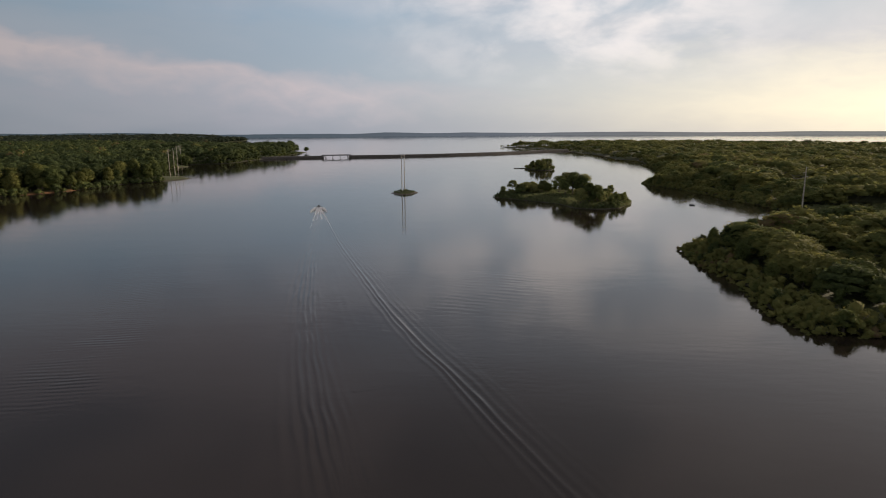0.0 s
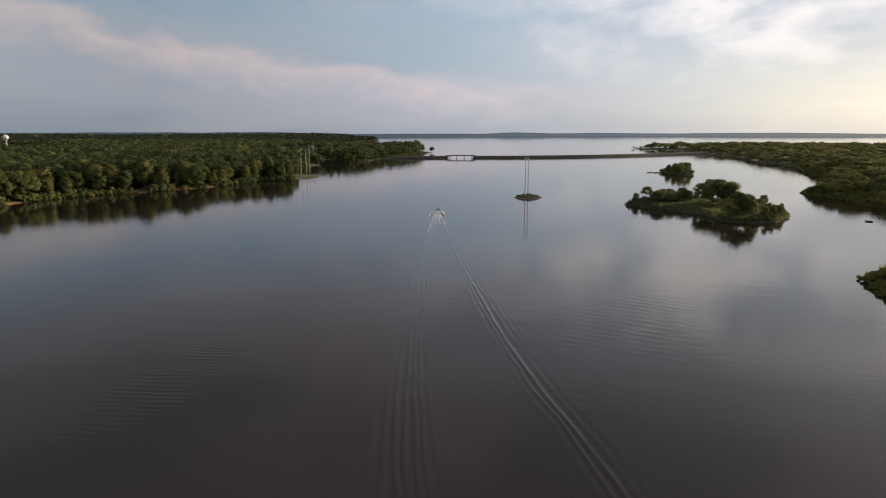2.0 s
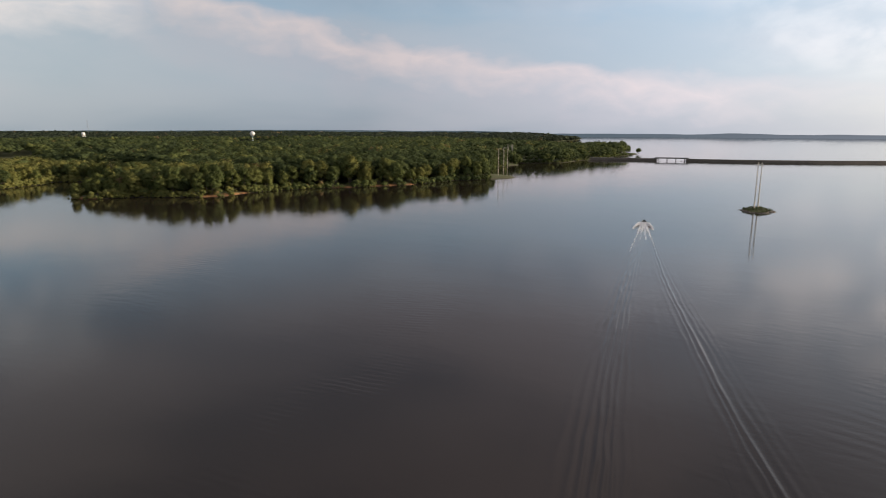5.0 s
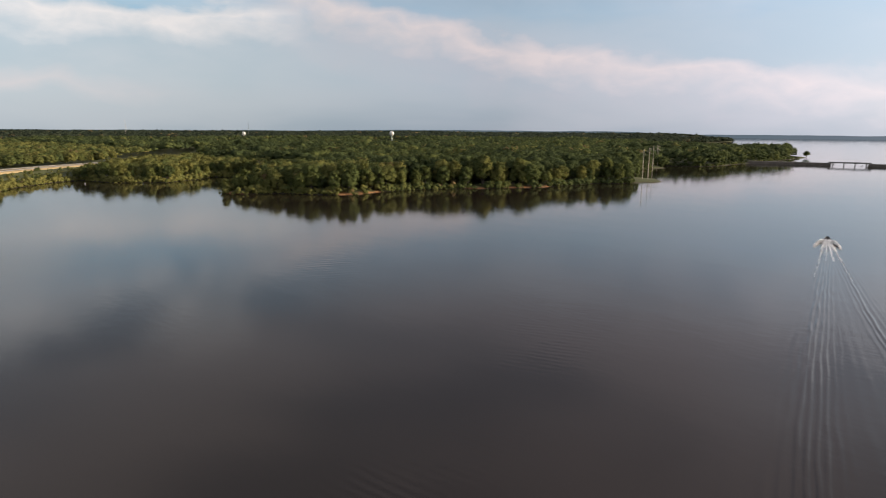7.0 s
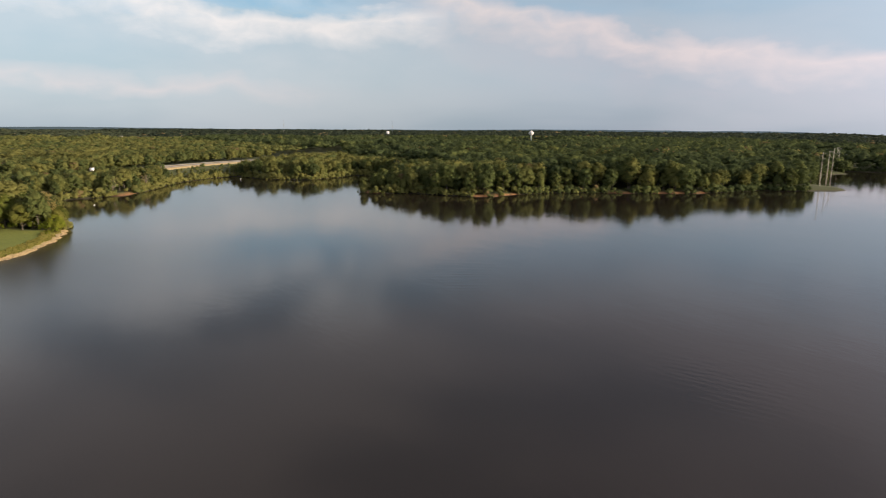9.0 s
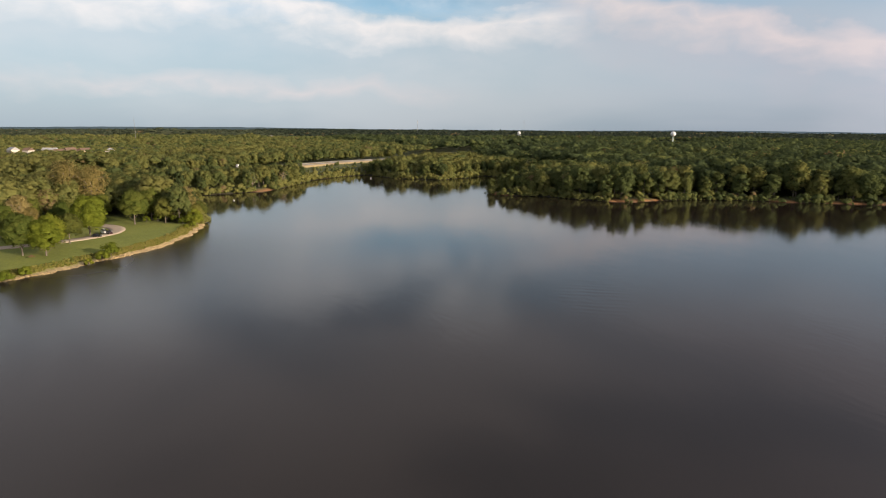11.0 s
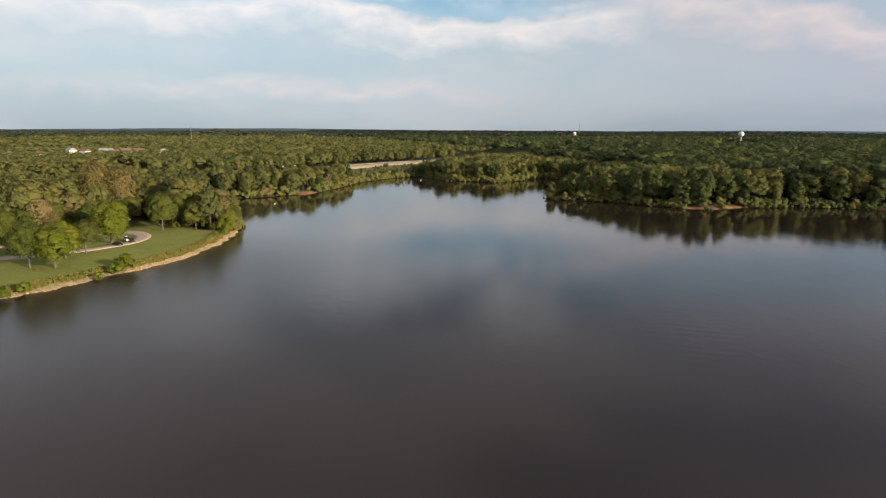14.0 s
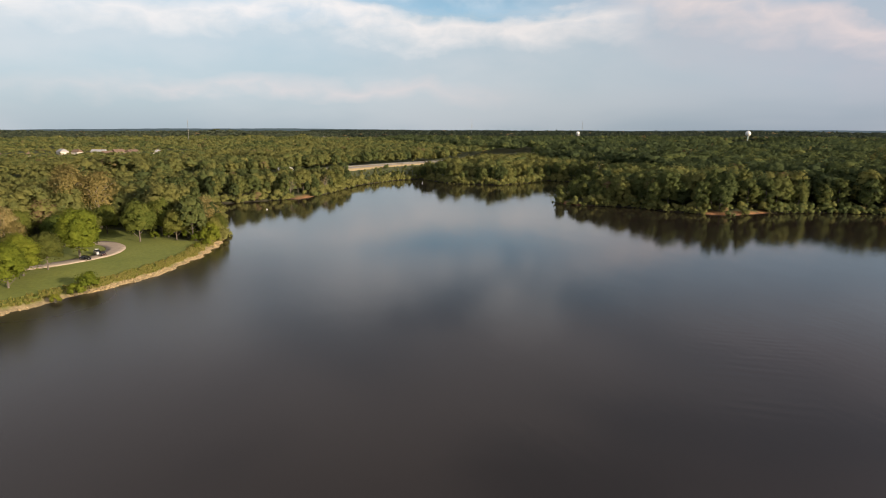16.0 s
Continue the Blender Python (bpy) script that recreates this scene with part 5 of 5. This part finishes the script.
# ---- the park ----
loop = smooth_line([(-338, 8), (-342, 25), (-349, 40), (-355.5, 48), (-363, 53.8), (-373, 55.4), (-383, 52), (-389.5, 46), (-390, 38), (-384, 26), (-374, 14), (-362, 2)], 1.5)
strip("road_park", loop, 3.4, lambda q: np.full(len(q), PARK_Z + 0.2), GRAVEL, 0.35, "pale tan gravel loop road through the lawn")

PARK_TREES = [(-361.5, 46, 18, "b"), (-341.8, 41.6, 12.5, "m"), (-319.5, 37.8, 14, "b"), (-334, 37, 13, "b"), (-388.5, 61.3, 17, "k"), (-431, 26, 28, "p"),
              (-426, 38.5, 26, "p"), (-391.3, 75, 13, "m"), (-414, 63, 16, "k"), (-366, 8, 14, "k"), (-303, 20, 14, "m"), (-411, 85, 16, "p"),
              (-404, 86, 14, "p"), (-418, 88, 12, "p"), (-380, 10, 13, "k"), (-350, 10, 12, "k"), (-381, 20, 11, "p"), (-398, 89, 9, "m"), (-404, 91, 10, "m"),
              (-407, 77, 16, "k"), (-402, 68, 17, "k"), (-398, 41, 12, "m"), (-412, 44, 13, "k"), (-406, 28, 11, "m"),
              (-321, 30, 15.5, "k"), (-384, 15, 16, "p"), (-372, 21, 8, "m"), (-362, 17, 9, "m"), (-390, 30, 12, "k"), (-396, 16, 13, "k"), (-376, 2, 12, "k"), (-352, 2, 9, "m")]
OPEN_TREES = {"b": [build_tree("tree", 600 + i, 1.0, "bright yellow-green tree standing on the park lawn", BRIGHT, BARK, low=0.02, wide=0.34, lumps=30, leaves=4200, size=0.020, fine=1) for i in range(2)],
              "m": [build_tree("tree", 610 + i, 1.0, "olive-green spreading tree at the edge of the lawn", OLIVE, BARK, low=0.12, wide=0.38, lumps=26, leaves=3000, size=0.021, fine=1) for i in range(2)],
              "k": [build_tree("tree", 620 + i, 1.0, "rounded green tree with a bare stem on the lawn", DEEP, BARK, low=0.10, wide=0.36, lumps=26, leaves=3000, size=0.020, fine=1) for i in range(3)],
              "p": [build_tree("tree", 640 + i, 1.0, "sparse tan-leaved tree with pale branches by the park", PALE, PALE_BARK, low=0.20, wide=0.30, lumps=36, leaves=4200, size=0.016, bare=True) for i in range(2)]}
for i, (x, y, h, kind) in enumerate(PARK_TREES):
    p = np.array([(x, y)], float)
    set_tree(OPEN_TREES[kind][i % len(OPEN_TREES[kind])], x, y, float(land_height(p, inland(p))[0]) - 0.03, h, i * 67, "trees in the park", 1.15 if kind == "b" else 1.0)

# tall grass and bushes between the lawn and the rubble
S = ring_sites(LAKE_WEST[3:12], 22000, 4.0, False)
D = inland(S)
S = S[(D > 2.1) & (D < 7.5)]
reeds("bank_grass", "rough yellow-green grass above the park's bank", S, 0.75, STRAW, "grass")
for x, y, h in [(-316.5, 59.6, 6.2), (-313.0, 57.0, 4.2), (-293, 37, 4.2), (-288, 32.5, 4.6), (-283, 27, 4.0), (-306.5, 53.5, 3.0), (-379, 88.0, 3.2), (-384, 89, 4.2), (-371, 85, 2.2), (-389, 90, 5.5), (-399, 89, 7.0), (-405, 90, 6.5), (-394, 88, 7.0), (-386, 86, 5.0), (-411, 89, 6.0), (-417, 88, 5.5),
                (-393, 79, 4.0), (-398, 80, 5.0), (-403, 80, 6.0), (-396.5, 71, 4.0), (-405, 74, 5.0), (-387, 83, 3.6), (-410, 79, 6.0), (-394, 66, 3.5)]:
    bush = tagged(new("bush"), "round yellow-green bush on the rough bank", "bush", "bushes on the park's bank")
    p = np.array([(x, y)], float)
    bush.location = (x, y, float(land_height(p, inland(p))[0]) - 0.05)
    V, F, N = crown(int(-x), 8, 520, 0.05, low=0.0, wide=0.52)
    part("foliage", np_mesh("foliage", V * h, F, BRIGHT, puff=N), BRIGHT, bush)
    bm = bmesh.new()
    for k in range(4):
        tube(bm, [(0, 0, -0.1), (math.cos(k * 1.57) * 0.2 * h, math.sin(k * 1.57) * 0.2 * h, 0.3 * h), (math.cos(k * 1.57) * 0.3 * h, math.sin(k * 1.57) * 0.3 * h, 0.6 * h)], 0.05, 0.02, 5)
    part("stems", bm, BARK, bush)

WOOD = plain("red_brown_wood", (0.20, 0.085, 0.045), (0.32, 0.15, 0.085), 0.8, 3.0)
table = tagged(new("picnic_table"), "red-brown wooden picnic table on the lawn", "picnic table")
table.matrix_world = pose(-316, 34, PARK_Z, 0, 0, 35)
for k in range(4):
    part("plank", a_box(-0.95, 0.95, -0.37 + 0.19 * k, -0.20 + 0.19 * k, 0.71, 0.75), WOOD, table)
for s in (-0.75, 0.75):
    part("bench", a_box(-0.95, 0.95, s - 0.13, s + 0.13, 0.42, 0.46), WOOD, table)
for x in (-0.7, 0.7):
    bm = bmesh.new()
    for s in (-1, 1):
        tube(bm, [(x, s * 0.7, 0), (x, s * 0.45, 0.36), (x, s * 0.25, 0.71)], 0.05, 0.05, 4)
    part("leg_frame", bm, WOOD, table)

# ---- houses in the far town ----
BRICK = plain("pale_walls", (0.52, 0.47, 0.40), (0.68, 0.63, 0.56), 0.85, 0.6)
CREAM = plain("cream_walls", (0.62, 0.50, 0.34), (0.72, 0.60, 0.43), 0.85, 0.6)
SHINGLE = plain("brown_roof", (0.13, 0.085, 0.06), (0.24, 0.165, 0.12), 0.9, 0.8)
GREY_ROOF = plain("grey_roof", (0.26, 0.26, 0.27), (0.42, 0.42, 0.42), 0.8, 0.8)


def house(az, r, wide, deep, tall, turn, walls, roof, label):
    x, y = -100.4 + r * math.sin(radians(az)), 108 + r * math.cos(radians(az))
    root = tagged(new("house"), label, "house", "houses of the far town")
    root.matrix_world = pose(x, y, ground_z(x, y), 0, 0, turn)
    w, d = wide / 2, deep / 2
    part("wall", a_box(-w, w, -d, d, -1.5, tall), walls, root)
    bm = bmesh.new()
    v = [bm.verts.new(q) for q in ((-w - 0.5, -d - 0.5, tall), (w + 0.5, -d - 0.5, tall), (w + 0.5, d + 0.5, tall), (-w - 0.5, d + 0.5, tall), (-w - 0.5, 0, tall + deep * 0.36), (w + 0.5, 0, tall + deep * 0.36))]
    for q in ((0, 1, 5, 4), (2, 3, 4, 5), (0, 4, 3), (1, 2, 5), (3, 2, 1, 0)):
        bm.faces.new([v[k] for k in q])
    top = part("roof", bm, roof, root)
    part("chimney", a_box(w * 0.4, w * 0.4 + 0.9, -0.5, 0.5, tall, tall + deep * 0.36 + 1.1), SHINGLE, top)
    for s in (-1, 1):
        for k in range(max(2, int(wide / 4))):
            cx = -w + wide * (k + 0.5) / max(2, int(wide / 4))
            win = part("window", a_box(cx - 0.7, cx + 0.7, s * d - 0.06, s * d + 0.06, tall * 0.35, tall * 0.35 + 1.5), WHITE, root)
            part("pane", a_box(cx - 0.55, cx + 0.55, s * d - 0.09, s * d + 0.09, tall * 0.35 + 0.15, tall * 0.35 + 1.35), GLASS, win)
    part("door", a_box(w - 0.06, w + 0.06, -0.5, 0.5, 0, 2.1), SHINGLE, root)


for i, (az_, r_, w_, h_, walls, roof, lab) in enumerate([
        (-109.2, 945, 16, 6, CREAM, SHINGLE, "cream house with a brown roof among trees"),
        (-105.1, 975, 15, 8, BRICK, GREY_ROOF, "large pale two-storey house among trees"),
        (-104.1, 965, 10, 7, BRICK, SHINGLE, "narrow pale house with a brown roof"),
        (-102.6, 985, 18, 6, BRICK, GREY_ROOF, "pale house with a light grey roof"),
        (-102.0, 955, 12, 5, CREAM, SHINGLE, "cream house with a brown roof among trees"),
        (-101.2, 980, 14, 6, CREAM, SHINGLE, "cream house with a brown roof among trees"),
        (-100.2, 960, 18, 6, CREAM, SHINGLE, "long cream house with a brown roof"),
        (-98.3, 975, 10, 5, BRICK, GREY_ROOF, "small pale house with a grey roof"),
        (-107.3, 955, 13, 5, CREAM, SHINGLE, "cream house with a brown roof among trees")]):
    house(az_, r_, w_, 10, h_, 10 + i * 23, walls, roof, lab)
for az_, w_ in ((-86.3, 46), (-84.5, 40)):
    house(az_, 2050, w_, 22, 9, -4, CREAM, GREY_ROOF, "long low pale hall far among the woods")

# ---- boats, markers and the wake ----
HULL_PAINT = plain("dark_hull", (0.020, 0.022, 0.026), (0.045, 0.047, 0.052), 0.35, 1.0)
FOAM = plain("foam", (0.84, 0.88, 0.93), (0.93, 0.95, 0.98), 0.9, 1.5, 0.0, 0.8)


def boat_hull(length, wide, deep):
    bm = bmesh.new()
    rings = []
    for k in range(9):
        t = k / 8
        x = -length / 2 + length * t
        w = wide / 2 * (1 - max(0, t - 0.45) ** 2 * 3.0)
        rise = 0.35 * deep * max(0, t - 0.4)
        rings.append([bm.verts.new(p) for p in ((x, 0, -0.12 + rise), (x, -w * 0.75, 0.02 + rise), (x, -w, deep + rise), (x, -w + 0.12, deep + rise),
                                                 (x, -w * 0.7, 0.22 + rise), (x, w * 0.7, 0.22 + rise), (x, w - 0.12, deep + rise), (x, w, deep + rise), (x, w * 0.75, 0.02 + rise))])
    for a, b in zip(rings[:-1], rings[1:]):
        for k in range(9):
            bm.faces.new((a[k], a[(k + 1) % 9], b[(k + 1) % 9], b[k]))
    bm.faces.new(rings[0])
    bm.faces.new(rings[-1][::-1])
    bmesh.ops.recalc_face_normals(bm, faces=bm.faces)
    return bm


boat = tagged(new("motorboat"), "dark open motorboat speeding ahead of white spray", "boat")
heading = math.degrees(math.atan2(62, -12))
boat.matrix_world = pose(-84, 404, 0.1, 0, -4, heading)
part("hull", boat_hull(6.2, 2.4, 0.85), HULL_PAINT, boat)
part("console", hull([(-0.1, 0.5, 0.3, 1.2), (0.5, 0.5, 0.3, 1.35), (0.9, 0.4, 0.3, 0.9)]), HULL_PAINT, boat)
part("windscreen", a_box(0.55, 0.62, -0.45, 0.45, 1.2, 1.65), GLASS, boat)
part("seat", a_box(-1.3, -0.7, -0.8, 0.8, 0.25, 0.85, bevel=0.06), RUBBER, boat)
motor = part("outboard_motor", a_box(-3.55, -3.05, -0.28, 0.28, 0.5, 1.35, bevel=0.1), BLACK, boat)
bm = bmesh.new()
tube(bm, [(-3.3, 0, 0.55), (-3.3, 0, 0.1), (-3.35, 0, -0.4)], 0.12, 0.08, 8)
part("leg", bm, BLACK, motor)

skiff = tagged(new("rowing_boat"), "small dark rowing boat lying on the still water", "boat")
skiff.matrix_world = pose(168.6, 402.6, 0.05, 0, 0, 150)
part("hull", boat_hull(3.6, 1.4, 0.5), HULL_PAINT, skiff)
for x in (-0.8, 0.5):
    part("thwart", a_box(x - 0.12, x + 0.12, -0.6, 0.6, 0.36, 0.41), WOOD, skiff)

marker = tagged(new("marker_buoy"), "white upright marker buoy in the cove", "buoy")
marker.location = (-646, 249, 0)
marker.scale = (0.48, 0.48, 0.48)
part("float", lathe([(0.2, -0.5), (1.0, -0.3), (1.1, 0.3), (0.6, 0.6)], 16), WHITE, marker)
part("column", lathe([(0.55, 0.6), (0.55, 2.6), (0.3, 3.0), (0.05, 3.05)], 14), WHITE, marker)
float_ = tagged(new("mooring_buoy"), "small round white mooring buoy on the water", "buoy")
float_.location = (-496.5, 112.5, 0)
part("ball", lathe([(0.45 * math.sin(a), 0.15 - 0.45 * math.cos(a)) for a in np.linspace(0.02, 3.12, 12)], 14), WHITE, float_)
part("ring", lathe([(0.06, 0.55), (0.08, 0.75), (0.02, 0.8)], 8), STEEL, float_)

WAKE_RIGHT = [(-82, 399), (-71, 358), (-58, 310), (-45, 263), (-29, 211), (-18, 176), (-7, 144), (2, 122), (13, 92), (26, 58)]
WAKE_LEFT = [(-85, 399), (-79, 371), (-70, 320), (-61, 268), (-50, 207), (-42, 167), (-35, 137), (-28, 110), (-21, 87), (-12, 56)]
WAKE_MIDDLE = [(-82, 392), (-73, 350), (-62, 300), (-53, 262), (-40, 207), (-31, 170), (-22, 138), (-14, 114)]


def wake_arm(points, ridges, reach, side):
    """Low travelling ridges along one arm of the wake, laid on the lake's surface."""
    line = smooth_line(points, 1.4)
    d = np.gradient(line, axis=0)
    d /= np.linalg.norm(d, axis=1)[:, None]
    nrm = np.column_stack([-d[:, 1], d[:, 0]]) * side
    n, m = len(line), 90
    age = np.linspace(0, 1, n)
    c = np.linspace(-reach, reach, m)
    spread = 0.30 + 0.70 * age ** 0.7
    h = np.zeros((n, m))
    r = np.random.RandomState(int(reach * 10))
    for off, wide, high in ridges:
        wob = np.interp(age * 40, np.arange(41), r.uniform(-0.35, 0.35, 41))
        q = (c[None] - (off + wob[:, None])) / wide
        h += high * np.exp(-q * q) * (1 - 0.35 * age[:, None]) * (0.75 + 0.25 * np.interp(age * 60, np.arange(61), r.uniform(-1, 1, 61)))[:, None]
    h *= np.clip((reach - np.abs(c)) / 1.5, 0, 1)[None] * np.clip(age * 30 + 0.2, 0, 1)[:, None] * np.clip((1 - age) * 8, 0, 1)[:, None]
    q = line[:, None] + nrm[:, None] * (c[None] * spread[:, None])[..., None]
    V = np.dstack([q, 0.012 + h]).reshape(-1, 3)
    i = (np.arange(n - 1)[:, None] * m + np.arange(m - 1)[None]).ravel()
    F = np.stack([i, i + m, i + m + 1, i + 1], 1)
    return V, F if side < 0 else F[:, ::-1]


for pts, ridges, reach, side in (
        (WAKE_RIGHT, [(0, 0.6, 0.17), (1.8, 0.5, 0.10), (-2.4, 0.7, 0.06), (3.8, 0.7, 0.05), (-4.6, 0.9, 0.04), (-6.6, 0.9, 0.025)], 8.0, -1),
        (WAKE_LEFT, [(0, 0.6, 0.22), (1.9, 0.55, 0.22), (3.7, 0.5, 0.19), (5.4, 0.5, 0.17), (7.3, 0.6, 0.11), (-2.2, 0.7, 0.11), (-4.9, 0.9, 0.06), (9.4, 0.7, 0.06)], 11.5, 1),
        (WAKE_MIDDLE, [(0, 1.3, 0.06), (3.0, 1.1, 0.04), (-2.8, 1.2, 0.03)], 5.0, 1)):
    V, F = wake_arm(pts, ridges, reach, side)
    tagged(new("boat_wake", np_mesh("boat_wake", V, F, WATER, True)), "long low ripples of a boat's wake on the lake", "wake", kind="stuff")


def spray():
    """Flecks of white water thrown up behind the boat and left in streaks."""
    r = np.random.RandomState(77)
    ax = np.array((-math.sin(radians(heading - 90)), math.cos(radians(heading - 90))))
    sx = np.array((ax[1], -ax[0]))
    rows = []                                               # out, back, up, width, length
    for side in (-1, 1):
        k = r.rand(1300)                                    # thin curtains arching out and back from the bow
        rows.append(np.column_stack([side * (0.9 + 4.3 * k + r.normal(0, 0.16, 1300)), 1.0 + 19 * k ** 1.7 + r.exponential(1.6, 1300),
                                     np.abs(1.1 * np.sin(k * 2.9) * r.rand(1300)), r.uniform(0.06, 0.16, 1300), r.uniform(0.4, 1.3, 1300)]))
        k = r.rand(500)                                     # shorter jets between them
        rows.append(np.column_stack([side * (0.6 + 1.9 * k + r.normal(0, 0.12, 500)), 3.0 + 24 * k + r.exponential(1.2, 500),
                                     0.05 + 0.7 * (1 - k) * r.rand(500), r.uniform(0.06, 0.17, 500) * (1.1 - 0.6 * k), r.uniform(0.5, 1.6, 500)]))
        k = r.rand(900) ** 2.6                              # bright edges of the young wake
        rows.append(np.column_stack([side * 0.9 + (6.6 if side > 0 else -3.0) * k + r.normal(0, 0.20, 900), 2 + 88 * k, 0.06 + 0.5 * r.rand(900) * (1 - k) ** 3,
                                     r.uniform(0.05, 0.15, 900) * (1.15 - 1.0 * k), r.uniform(0.5, 1.8, 900) * (1.1 - 0.7 * k)]))
    rows.append(np.column_stack([r.normal(0, 1.0, 900), 3.4 + r.exponential(4.5, 900), np.abs(r.normal(0, 0.45, 900)), r.uniform(0.08, 0.22, 900), r.uniform(0.3, 0.9, 900)]))
    for lane in (-0.7, 0.9):                                # streaks of the propeller
        k = r.rand(900) ** 1.8
        rows.append(np.column_stack([lane * (0.3 + 1.5 * k) + 0.6 * k + r.normal(0, 0.16, 900), 3.4 + 52 * k, 0.06 + 0.5 * r.rand(900) * (1 - k) ** 5,
                                     r.uniform(0.07, 0.22, 900) * (1.15 - 0.85 * k), r.uniform(0.6, 2.0, 900)]))
    P = np.concatenate(rows)
    C = np.array((-84.0, 404.0)) + P[:, :1] * sx - P[:, 1:2] * ax
    q = OCT_V[None, :, :1] * P[:, None, 3:4] * sx + OCT_V[None, :, 1:2] * P[:, None, 4:5] * ax
    V = np.dstack([q + C[:, None], OCT_V[None, :, 2] * P[:, 3:4] * 0.6 + P[:, 2:3]])
    F = OCT_F[None] + (np.arange(len(P)) * len(OCT_V))[:, None, None]
    return V.reshape(-1, 3), F.reshape(-1, 3)


V, F = spray()
tagged(new("spray", np_mesh("spray", V, F, FOAM)), "white spray and foam streaks behind the motorboat", "spray", kind="stuff")
